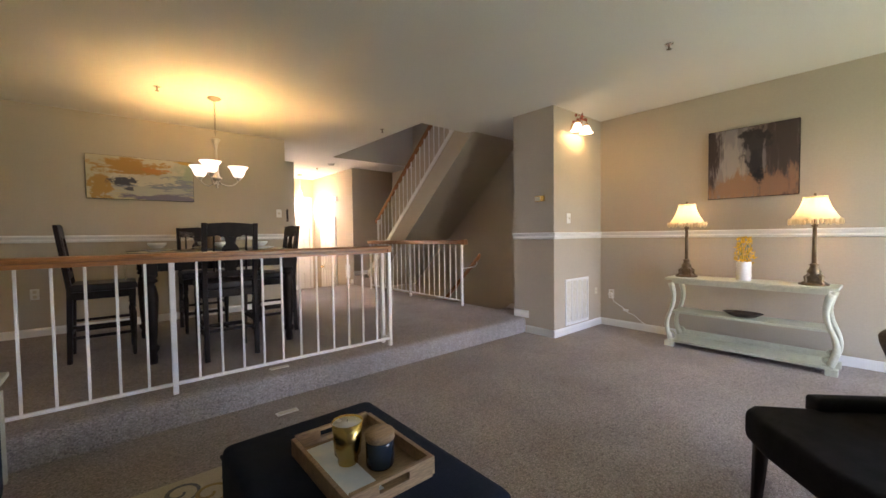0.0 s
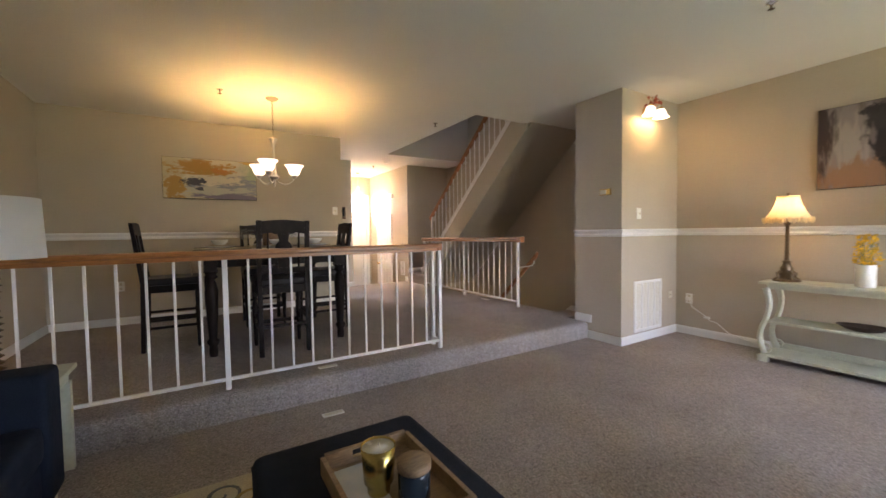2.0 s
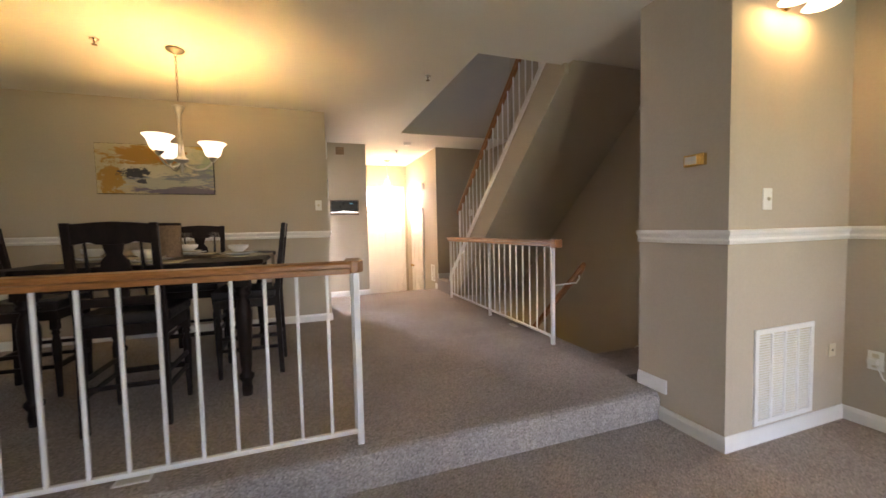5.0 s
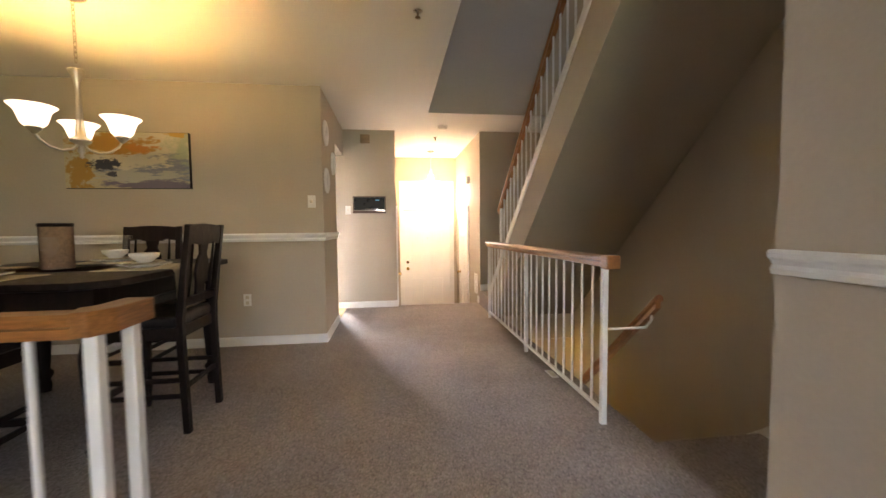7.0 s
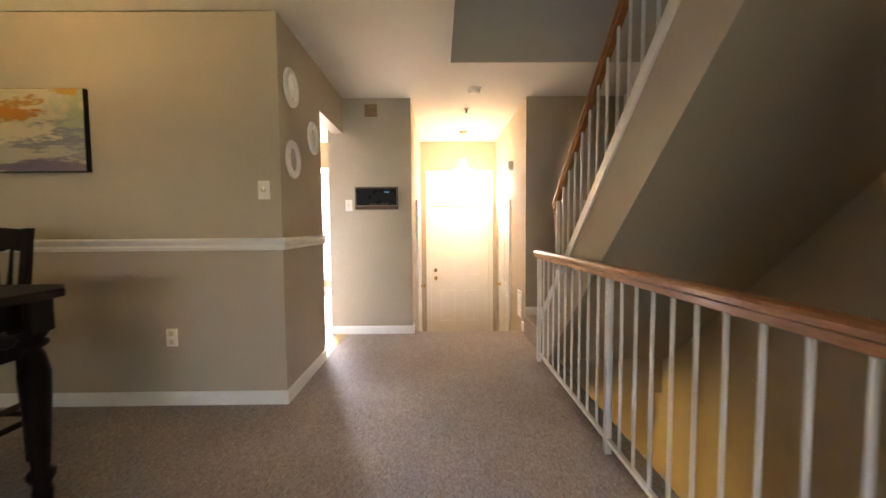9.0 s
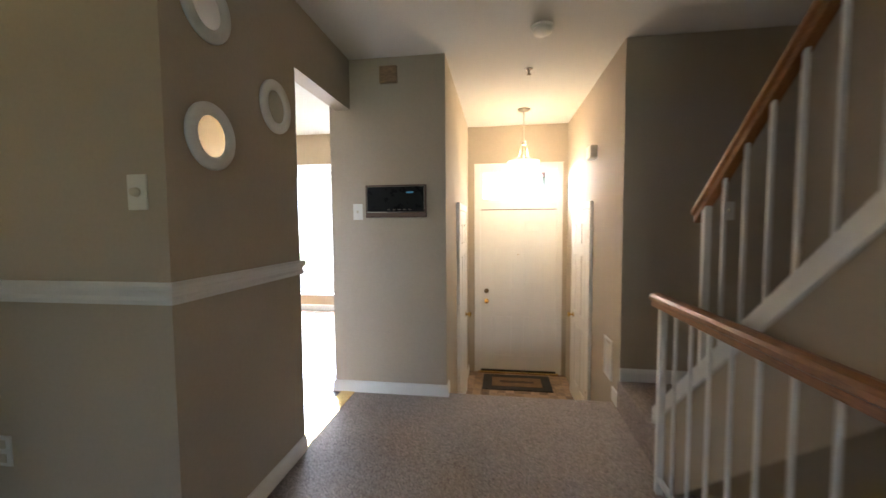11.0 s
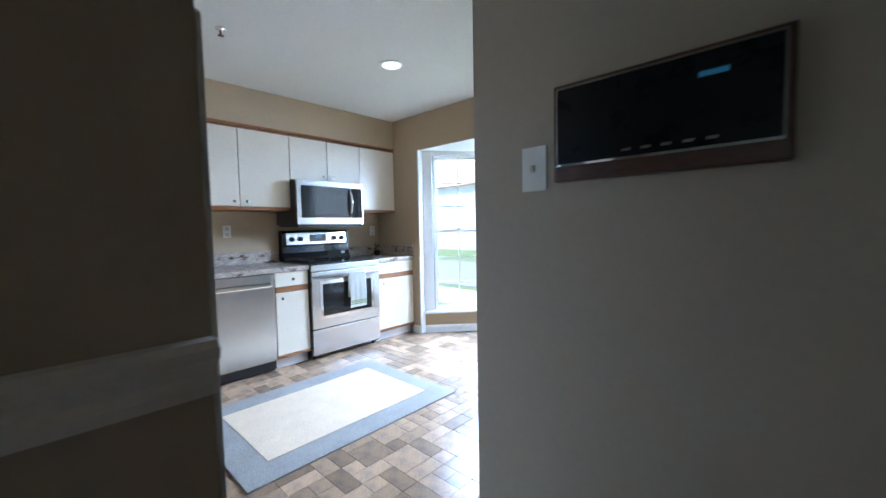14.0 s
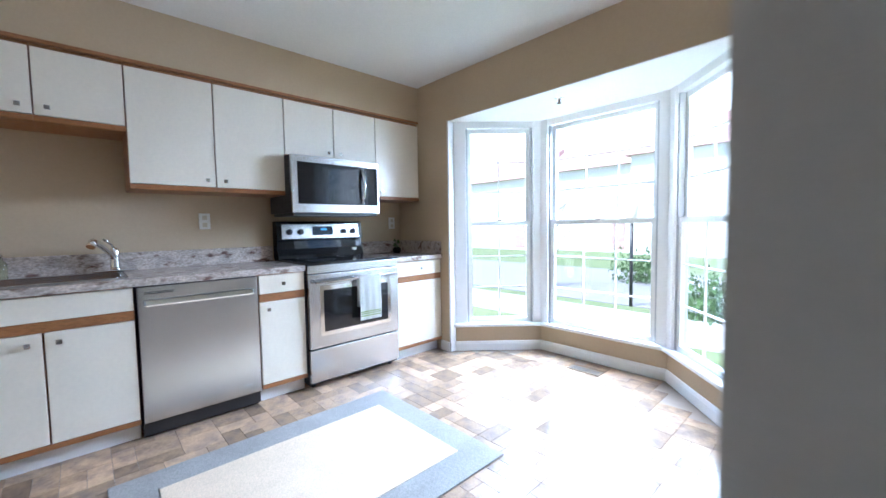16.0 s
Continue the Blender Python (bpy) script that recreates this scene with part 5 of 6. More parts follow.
part("slab", boxes((KW + 0.001, -0.385, 6.95, S0, 0.87, 0.91), (KW + 0.001, SX0, S0, S1, 0.87, 0.91), (SX1, -0.385, S0, S1, 0.87, 0.91), (KW + 0.001, -0.385, S1, 8.718, 0.87, 0.91)), GRANITE, ctop)
part("slab", boxes((KW + 0.001, -0.385, 9.515, KF - 0.001, 0.87, 0.91), bevel=0.004), GRANITE, ctop)
part("backsplash", boxes((KW + 0.001, KW + 0.02, 6.95, 8.718, 0.91, 1.03), bevel=0.003), GRANITE, ctop)
part("backsplash", boxes((KW + 0.001, KW + 0.02, 9.515, KF - 0.03, 0.91, 1.03), bevel=0.003), GRANITE, ctop)
part("side_splash", boxes((KW + 0.02, -0.4, KF - 0.02, KF - 0.001, 0.91, 1.03), bevel=0.003), GRANITE, ctop)
sink = thing("kitchen_sink", pose(-0.715, 7.37, UP + 0.91), "drop-in stainless steel sink in the worktop", "sink")
part("basin", joined(boxes((-0.205, 0.205, -0.36, 0.36, -0.18, -0.176), (-0.209, -0.205, -0.36, 0.36, -0.18, 0.0), (0.205, 0.209, -0.36, 0.36, -0.18, 0.0), (-0.205, 0.205, -0.364, -0.36, -0.18, 0.0), (-0.205, 0.205, 0.36, 0.364, -0.18, 0.0))), STEEL, sink)
part("rim", boxes((-0.235, -0.2, -0.385, 0.385, 0.0, 0.006), (0.2, 0.235, -0.385, 0.385, 0.0, 0.006), (-0.2, 0.2, -0.385, -0.355, 0.0, 0.006), (-0.2, 0.2, 0.355, 0.385, 0.0, 0.006), bevel=0.002), STEEL, sink)
fa = thing("faucet", pose(-0.94, 7.72, UP + 0.917), "chrome pull-out kitchen faucet beside the sink", "faucet")
part("escutcheon", boxes((-0.03, 0.03, -0.11, 0.11, 0, 0.012), bevel=0.005), CHROME, fa)
part("body", lathe([(0.028, 0.0), (0.026, 0.03), (0.024, 0.1), (0.026, 0.13), (0.018, 0.15), (0.001, 0.155)], 18), CHROME, fa)
part("spout", tube([(0.0, 0, 0.08), (0.06, -0.03, 0.13), (0.13, -0.07, 0.175), (0.18, -0.1, 0.19), (0.2, -0.112, 0.165)], 0.017, 12, [0.017, 0.016, 0.019, 0.023, 0.022]), CHROME, fa)
part("lever", tube([(0, 0, 0.145), (0.03, -0.015, 0.175), (0.09, -0.05, 0.205)], 0.007, 8), CHROME, fa)
so = thing("soap_bottle", pose(-0.955, 7.235, UP + 0.91), "clear pump bottle of liquid soap beside the sink", "soap bottle")
part("bottle", lathe([(0.026, 0), (0.029, 0.005), (0.029, 0.09), (0.012, 0.115), (0.012, 0.125)], 18), glass("pale_green_soap", (0.75, 0.82, 0.6), 0.1), so)
part("pump", joined(lathe([(0.014, 0.125), (0.014, 0.14), (0.004, 0.142), (0.004, 0.165)], 12), boxes((-0.005, 0.04, -0.006, 0.006, 0.16, 0.172))), CHROME, so)

dwsh = thing("dishwasher", pose(-0.4, 7.772, UP), "stainless steel dishwasher under the worktop", "dishwasher")
part("body", boxes((-0.6, -0.02, 0.004, 0.622, 0.02, 0.865)), BLACK_P, dwsh)
part("door", boxes((-0.02, 0.008, 0.004, 0.622, 0.1, 0.862), bevel=0.004), STEEL, dwsh, "brushed steel door")
part("handle", boxes((0.008, 0.034, 0.03, 0.596, 0.752, 0.79), bevel=0.01), CHROME, dwsh, "full-width bar handle")
part("vent_slot", boxes((0.008, 0.0095, 0.035, 0.17, 0.822, 0.826), (0.008, 0.0095, 0.035, 0.17, 0.83, 0.834)), BLACK_P, dwsh)
part("toe_kick", boxes((-0.08, -0.055, 0.004, 0.622, 0.0, 0.1)), BLACK_P, dwsh)
part("badge", boxes((0.008, 0.0095, 0.52, 0.57, 0.155, 0.17), bevel=0.0005), CHROME, dwsh)


def kitchen_range():
    t = thing("kitchen_range", pose(-0.4, 8.722, UP), "freestanding stainless steel electric range with a black glass cooktop", "stove")
    w = 0.786
    part("body", boxes((-0.62, -0.005, 0.003, w - 0.003, 0.03, 0.905)), BLACK_P, t)
    part("cooktop", boxes((-0.6, 0.03, 0.0, w, 0.905, 0.925), bevel=0.005), BLACK, t, "black glass cooktop")
    for bx, by, br in ((-0.16, 0.2, 0.1), (-0.16, 0.58, 0.085), (-0.42, 0.2, 0.08), (-0.42, 0.58, 0.1)):
        part("burner_ring", lathe([(br, 0.925), (br, 0.9256), (br - 0.005, 0.9256), (br - 0.005, 0.925)], 32, (bx, by, 0), False), mat("burner_grey", (0.08, 0.08, 0.085), 0.3), t)
    part("control_band", boxes((-0.005, 0.028, 0.003, w - 0.003, 0.845, 0.903), bevel=0.003), STEEL, t)
    door = part("oven_door", boxes((-0.005, 0.035, 0.005, w - 0.005, 0.3, 0.84), bevel=0.006), STEEL, t, "brushed steel oven door")
    part("window_rim", boxes((0.035, 0.038, 0.085, w - 0.085, 0.385, 0.75), bevel=0.0012), CHROME, door)
    part("window", boxes((0.0375, 0.041, 0.115, w - 0.115, 0.415, 0.72), bevel=0.001), BLACK, door, "dark oven window")
    part("handle", tube([(0.075, 0.04, 0.785), (0.08, w / 2, 0.79), (0.075, w - 0.04, 0.785)], 0.013, 10), STEEL, door, "steel bar handle")
    for y in (0.06, w - 0.06):
        part("handle_mount", boxes((0.033, 0.075, y - 0.012, y + 0.012, 0.775, 0.797), bevel=0.003), STEEL, door)
    part("drawer", boxes((-0.005, 0.03, 0.005, w - 0.005, 0.05, 0.29), bevel=0.006), STEEL, t, "brushed steel storage drawer")
    for y in (0.05, w - 0.05):
        for x in (-0.05, -0.55):
            part("foot", lathe([(0.018, 0.0), (0.018, 0.03)], 10, (x, y, 0)), BLACK_P, t)
    bg = part("backguard", prism([(-0.62, 0.925), (-0.5, 0.925), (-0.535, 1.0), (-0.545, 1.065), (-0.525, 1.075), (-0.54, 1.215), (-0.565, 1.23), (-0.62, 1.23)], "y", 0.003, w - 0.003), BLACK, t, "black backguard")
    panel_m = pose(-0.531, 0, 1.145, 0, -6, 0)
    part("control_panel", moved(boxes((-0.001, 0.006, 0.04, w - 0.04, -0.062, 0.062), bevel=0.002), panel_m), STEEL, bg, "steel control panel")
    part("display", moved(boxes((0.006, 0.009, 0.3, 0.49, -0.035, 0.04)), panel_m), BLACK, bg)
    part("clock_digits", moved(boxes((0.009, 0.0097, 0.375, 0.43, 0.008, 0.024)), panel_m), LCD, bg)
    for y in (0.1, 0.195, w - 0.195, w - 0.1):
        part("control_knob", moved(moved(lathe([(0.026, 0), (0.024, 0.018), (0.02, 0.022), (0.001, 0.022)], 16), pose(0, 0, 0, 0, 90, 0)), panel_m @ pose(0.006, y, -0.005)), BLACK_P, bg, "black control knob")
    part("badge", moved(lathe([(0.025, 0), (0.025, 0.002), (0.001, 0.002)], 20), pose(-0.53, 0.7, 0.985, 0, 62, 0)), PLASTIC, bg)
    tw = thing("dish_towel", pose(-0.4, 8.722, UP), "white dish towel with a green striped hem on the oven handle", "towel")
    bm = bmesh.new()
    path = [(0.058, 0.56), (0.06, 0.7), (0.06, 0.785), (0.07, 0.805), (0.085, 0.807), (0.097, 0.79), (0.098, 0.7), (0.1, 0.6), (0.099, 0.53), (0.1, 0.46)]
    n = 14
    rows = [[bm.verts.new((x + (0.003 * math.sin(j * 1.4) + 0.002 * math.sin(j * 0.5 + i)) * (1 if abs(i - 3.5) > 1.5 else 0.2), 0.375 + 0.19 * j / n + 0.003 * math.sin(i * 1.1), z)) for j in range(n + 1)] for i, (x, z) in enumerate(path)]
    for a, b in zip(rows, rows[1:]):
        for j in range(n):
            bm.faces.new((a[j], a[j + 1], b[j + 1], b[j])).smooth = True
    bmesh.ops.solidify(bm, geom=bm.faces[:], thickness=0.003)
    part("cloth", bm, mat("white_towel_cotton", (0.72, 0.71, 0.66), 0.95, grain=0.1, grain_scale=200, bump=0.4, bump_scale=260), tw)
    GREEN = mat("olive_green_stripe", (0.3, 0.36, 0.12), 0.95, grain=0.1)
    for z in (0.488, 0.505, 0.52):
        part("stripe", boxes((0.1055, 0.107, 0.378, 0.56, z, z + 0.008)), GREEN, tw)


kitchen_range()


def microwave():
    t = thing("microwave", pose(-0.6, 8.722, 1.47), "stainless steel over-the-range microwave with a dark glass door", "microwave")
    w, h = 0.76, 0.43
    part("body", boxes((KW + 0.6 + 0.002, -0.01, 0.0, w, 0.0, h)), BLACK_P, t)
    part("vent_hood", boxes((KW + 0.6 + 0.02, 0.0, 0.02, w - 0.02, -0.022, 0.0)), BLACK_P, t)
    part("front_frame", boxes((-0.01, 0.02, 0.0, w, 0.0, 0.07), (-0.01, 0.02, 0.0, w, h - 0.055, h), (-0.01, 0.02, 0.0, 0.05, 0.07, h - 0.055), (-0.01, 0.018, 0.05, w, 0.07, h - 0.055), bevel=0.003), STEEL, t)
    part("door_glass", boxes((0.018, 0.024, 0.045, 0.6, 0.065, h - 0.05), bevel=0.002), BLACK, t, "dark glass door")
    part("control_strip", boxes((0.018, 0.0235, 0.61, w - 0.02, 0.065, h - 0.05), bevel=0.002), BLACK, t, "black control strip")
    part("handle", tube([(0.02, 0.585, 0.085), (0.05, 0.59, 0.14), (0.062, 0.592, 0.22), (0.05, 0.59, 0.3), (0.02, 0.585, 0.36)], 0.013, 10), CHROME, t, "curved bar handle")
    part("logo_bar", boxes((0.02, 0.0215, 0.35, 0.41, h - 0.035, h - 0.022)), CHROME, t)


microwave()
pl = thing("potted_plant", pose(-0.86, 9.86, UP + 0.91), "small green plant in a dark glass pot on the worktop", "plant")
part("pot", lathe([(0.03, 0), (0.042, 0.02), (0.04, 0.05), (0.028, 0.06)], 16), BLACK, pl)
rnd = random.Random(3)
lf = bmesh.new()
for k in range(26):
    q = Matrix.Translation((rnd.uniform(-0.02, 0.02), rnd.uniform(-0.02, 0.02), rnd.uniform(0.055, 0.12))) @ Euler((rnd.uniform(0, 6), rnd.uniform(0, 6), rnd.uniform(0, 6))).to_matrix().to_4x4()
    lf.faces.new([lf.verts.new(q @ Vector(p)) for p in ((0, 0, 0), (0.02, 0.01, 0.004), (0.045, 0, 0), (0.02, -0.01, 0.004))])
part("leaves", lf, LEAF, pl)

fr = thing("refrigerator", pose(1.3, 6.405, UP), "stainless steel refrigerator beside the kitchen opening", "refrigerator")
part("cabinet", boxes((0.0, 0.84, 0.0, 0.74, 0.03, 1.66), bevel=0.006), mat("grey_appliance_side", (0.3, 0.31, 0.33), 0.4, vary=0.05), fr)
part("freezer_door", boxes((0.0, 0.84, 0.75, 0.8, 0.05, 0.6), bevel=0.012), STEEL, fr)
part("door", boxes((0.0, 0.84, 0.75, 0.8, 0.62, 1.65), bevel=0.012), STEEL, fr)
part("handle", tube([(0.08, 0.8, 0.7), (0.08, 0.83, 0.78), (0.08, 0.868, 1.0), (0.08, 0.872, 1.15), (0.08, 0.868, 1.3), (0.08, 0.83, 1.54), (0.08, 0.8, 1.61)], 0.013, 10), CHROME, fr, "curved bar handle")
part("freezer_handle", tube([(0.08, 0.8, 0.2), (0.08, 0.845, 0.26), (0.08, 0.86, 0.42), (0.08, 0.845, 0.52), (0.08, 0.8, 0.57)], 0.013, 10), CHROME, fr, "curved bar handle")
part("grille", boxes((0.02, 0.82, 0.72, 0.76, 0.0, 0.05)), BLACK_P, fr)

kr = thing("kitchen_rug", pose(0.53, 8.345, UP), "cream rug with a wide grey border on the kitchen floor", "rug")
part("border", boxes((-0.543, 0.543, -0.745, 0.745, 0.0, 0.009), bevel=0.003), mat("grey_rug_border", (0.3, 0.28, 0.26), 0.95, grain=0.2, grain_scale=150, bump=0.5, bump_scale=180), kr, "grey woven border")
part("field", boxes((-0.365, 0.365, -0.575, 0.595, 0.009, 0.0115)), mat("cream_rug_field", (0.68, 0.53, 0.38), 0.95, vary=0.05, grain=0.12, grain_scale=150, bump=0.5, bump_scale=180), kr, "cream woven field")


# ---- bay window ----
SILL, HEADZ = 0.44, 2.3
BP = [(-0.28, 10.1), (0.26, 10.69), (1.335, 10.69), (1.86, 10.1)]


def bay_facet(i, p, q, cols):
    d = Vector((q[0] - p[0], q[1] - p[1]))
    w, ang = d.length, math.degrees(math.atan2(d.y, d.x))
    m = pose(p[0], p[1], 0, 0, 0, ang)
    a = tagged(part(f"wall_bay_{i}", boxes((0, w, 0.0, 0.12, -0.1, SILL - 0.03)), PAINT_K, None, "", m), "tan painted wall below the bay window", "wall", "", "structure")
    t = thing(f"window_{i}", m, "white double-hung bay window with muntins", "window", "bay windows", "structure")
    jl, jr = (0.11, 0.075) if i == 1 else ((0.075, 0.075) if i == 2 else (0.075, 0.06))
    part("window_sill", boxes((-0.02, w + 0.02, -0.045, 0.12, SILL - 0.03, SILL), bevel=0.006), TRIM, t)
    part("jamb", boxes((0.0, jl, -0.012, 0.1, SILL, HEADZ), bevel=0.004), TRIM, t)
    part("jamb", boxes((w - jr, w, -0.012, 0.1, SILL, HEADZ), bevel=0.004), TRIM, t)
    part("head", boxes((jl, w - jr, 0.0, 0.1, HEADZ - 0.06, HEADZ)), TRIM, t)
    GREYV = VINYLW
    x0, x1 = jl, w - jr
    part("track", boxes((x0, x0 + 0.018, 0.012, 0.09, SILL, HEADZ - 0.06), (x1 - 0.018, x1, 0.012, 0.09, SILL, HEADZ - 0.06)), GREYV, t, "grey aluminium track")
    mid = 1.37
    for (z0, z1, y0, rows) in ((SILL + 0.005, mid + 0.02, 0.02, 3), (mid - 0.02, HEADZ - 0.06, 0.055, 3)):
        s = part("sash", boxes((x0 + 0.018, x1 - 0.018, y0, y0 + 0.03, z0, z0 + 0.04), (x0 + 0.018, x1 - 0.018, y0, y0 + 0.03, z1 - 0.038, z1), (x0 + 0.018, x0 + 0.052, y0, y0 + 0.03, z0 + 0.04, z1 - 0.038), (x1 - 0.052, x1 - 0.018, y0, y0 + 0.03, z0 + 0.04, z1 - 0.038)), TRIM, t)
        gx0, gx1, gz0, gz1 = x0 + 0.052, x1 - 0.052, z0 + 0.04, z1 - 0.038
        pn = part("pane", boxes((gx0, gx1, y0 + 0.014, y0 + 0.017, gz0, gz1)), PANE, s)
        pn.visible_shadow = False
        for c in range(1, cols):
            x = gx0 + (gx1 - gx0) * c / cols
            part("muntin", boxes((x - 0.005, x + 0.005, y0 + 0.009, y0 + 0.022, gz0, gz1)), TRIM, s)
        for r in range(1, rows):
            z = gz0 + (gz1 - gz0) * r / rows
            part("muntin", boxes((gx0, gx1, y0 + 0.009, y0 + 0.022, z - 0.005, z + 0.005)), TRIM, s)
    part("lock", boxes(((x0 + x1) / 2 - 0.025, (x0 + x1) / 2 + 0.025, 0.005, 0.025, mid + 0.02, mid + 0.035), bevel=0.003), CHROME, t)


VINYLW = mat("grey_aluminium_track", (0.45, 0.46, 0.46), 0.45, metal=0.3, vary=0.05)
bay_facet(1, BP[0], BP[1], 2)
bay_facet(2, BP[1], BP[2], 3)
bay_facet(3, BP[2], BP[3], 2)
for x0, x1 in ((-0.3, -0.28), (1.86, 1.88)):
    structure("trim_bay_return", boxes((x0, x1, KF - 0.005, 10.14, UP, HEADZ), bevel=0.002), TRIM, "white painted side return of the bay", "trim")
structure("ceiling_bay", prism([(-0.3, KF + 0.003), (1.88, KF + 0.003), (1.88, 10.15), (1.4, 10.82), (0.2, 10.82), (-0.3, 10.15)], "z", HEADZ - 0.006, HEADZ + 0.1), CEIL, "white ceiling of the bay window", "ceiling")
trim("baseboard", BP[::-1], base_profile(UP), "white painted baseboard round the bay", "baseboard")
trim("baseboard", [(-0.3, KF), (-0.41, KF)], base_profile(UP), "white painted baseboard", "baseboard")

# living room window behind the walk
t = thing("window_4", pose(3.7, YB - 0.12, 0.4), "wide white living room window", "window", "", "structure")
part("window_frame", boxes((-1.4, -1.34, 0.02, 0.1, 0, 1.9), (1.34, 1.4, 0.02, 0.1, 0, 1.9), (-1.34, 1.34, 0.02, 0.1, 0, 0.06), (-1.34, 1.34, 0.02, 0.1, 1.84, 1.9), (-0.48, -0.42, 0.02, 0.1, 0.06, 1.84), (0.42, 0.48, 0.02, 0.1, 0.06, 1.84)), TRIM, t)


# ---- living room furniture ----
def rounded(x0, x1, y0, y1, z0, z1, r=0.03, segs=4):
    return boxes((x0, x1, y0, y1, z0, z1), bevel=r, segs=segs)


def smooth(ob):
    for p in ob.data.polygons:
        p.use_smooth = True
    return ob


ot = thing("ottoman", pose(0.965, 1.435, 0), "navy upholstered rectangular ottoman", "ottoman")
smooth(part("cushion", rounded(-0.325, 0.325, -0.465, 0.465, 0.12, 0.42, 0.045, 5), NAVY, ot))
part("piping", tube([(sx * 0.321, sy * 0.461, 0.375) for sx, sy in ((-1, -1), (1, -1), (1, 1), (-1, 1), (-1, -1))], 0.006, 6), NAVY, ot)
for sx in (-0.29, 0.29):
    for sy in (-0.41, 0.41):
        part("leg", prism([(sx - 0.03, sy - 0.03), (sx + 0.03, sy - 0.03), (sx + 0.03, sy + 0.03), (sx - 0.03, sy + 0.03)], "z", 0, 0.13, 0.003), ESPRESSO, ot)
tr = thing("serving_tray", pose(0.99, 1.425, 0.42), "weathered wooden tray with handle slots on the ottoman", "tray")
part("bottom", boxes((-0.15, 0.15, -0.21, 0.21, 0.002, 0.014)), PINE, tr)
for x in (-0.155, 0.155):
    part("side", boxes((x - 0.008, x + 0.008, -0.217, 0.217, 0.0, 0.06), bevel=0.002), PINE, tr)
for y in (-0.217, 0.217):
    part("end", boxes((-0.147, -0.055, y - 0.008, y + 0.008, 0, 0.066), (0.055, 0.147, y - 0.008, y + 0.008, 0, 0.066), (-0.055, 0.055, y - 0.008, y + 0.008, 0, 0.03), (-0.055, 0.055, y - 0.008, y + 0.008, 0.056, 0.066)), PINE, tr)
solid("note_card", boxes((0.85, 0.972, 1.225, 1.61, 0.4345, 0.436)), mat("pale_blue_paper", (0.6, 0.66, 0.7), 0.7, vary=0.06, other=(0.7, 0.72, 0.72), scale=12), "pale blue printed paper lying in the tray", "paper")
cg = thing("candle", pose(0.952, 1.44, 0.436) @ Matrix.Diagonal((1.12, 1.12, 1.16, 1)), "tall brass cup candle in the tray", "candle")
part("cup", lathe([(0.03, 0), (0.031, 0.004), (0.031, 0.022), (0.04, 0.03), (0.047, 0.125), (0.0455, 0.125), (0.0445, 0.117), (0.001, 0.116)], 28, caps=False), mat("satin_gold_metal", (0.55, 0.4, 0.13), 0.26, metal=1.0, vary=0.06), cg)
part("wax", lathe([(0.0442, 0.114), (0.0442, 0.119), (0.001, 0.12)], 24), WHITE_CER, cg)
part("wick", tube([(0, 0, 0.118), (0.001, 0, 0.13)], 0.001, 5), BLACK_P, cg)
jr = thing("jar_candle", pose(1.03, 1.355, 0.434) @ Matrix.Diagonal((1.14, 1.14, 1.1, 1)), "smoked glass jar candle with a wooden lid in the tray", "candle")
part("jar", lathe([(0.038, 0), (0.042, 0.006), (0.042, 0.075), (0.036, 0.085)], 28), mat("smoked_blue_glass", (0.02, 0.03, 0.045), 0.12, vary=0.1), jr)
part("lid", lathe([(0.042, 0.083), (0.045, 0.087), (0.045, 0.104), (0.042, 0.108), (0.001, 0.108)], 28), PINE, jr, "round wooden lid")


def scroll_rug():
    t = thing("area_rug", pose(-0.05, 1.5, 0), "cream area rug with grey and gold scrollwork under the ottoman", "rug")
    part("rug_field", boxes((-0.9, 1.0, -1.1, 1.02, 0.0, 0.012), bevel=0.004), LINEN, t)
    gold, grey = mat("gold_scroll_wool", (0.34, 0.25, 0.1), 0.95, grain=0.2), mat("grey_scroll_wool", (0.15, 0.15, 0.16), 0.95, grain=0.2)
    rnd = random.Random(9)
    for col, mm, off in ((0, grey, 0.0), (1, gold, 0.11)):
        bms = []
        for iy in range(5):
            for ix in range(7):
                cx, cy = -0.75 + ix * 0.27 + off, 0.9 - iy * 0.26 - off * 0.8
                if cx > 0.9:
                    continue
                s = 1 if (ix + iy) % 2 else -1
                pts = [(cx + s * 0.09 * (1 - u * 0.8) * math.cos(u * 7.5 + ix), cy + 0.09 * (1 - u * 0.8) * math.sin(u * 7.5 + ix), 0.0105) for u in [k / 18 for k in range(19)]]
                bms.append(tube(pts, 0.011, 5, [0.006 + 0.006 * math.sin(math.pi * k / 18) for k in range(19)]))
        for b in bms:
            for v in b.verts:
                v.co.z = 0.012 + (v.co.z - 0.0105) * 0.18
        part("scrollwork", joined(*bms), mm, t)


scroll_rug()


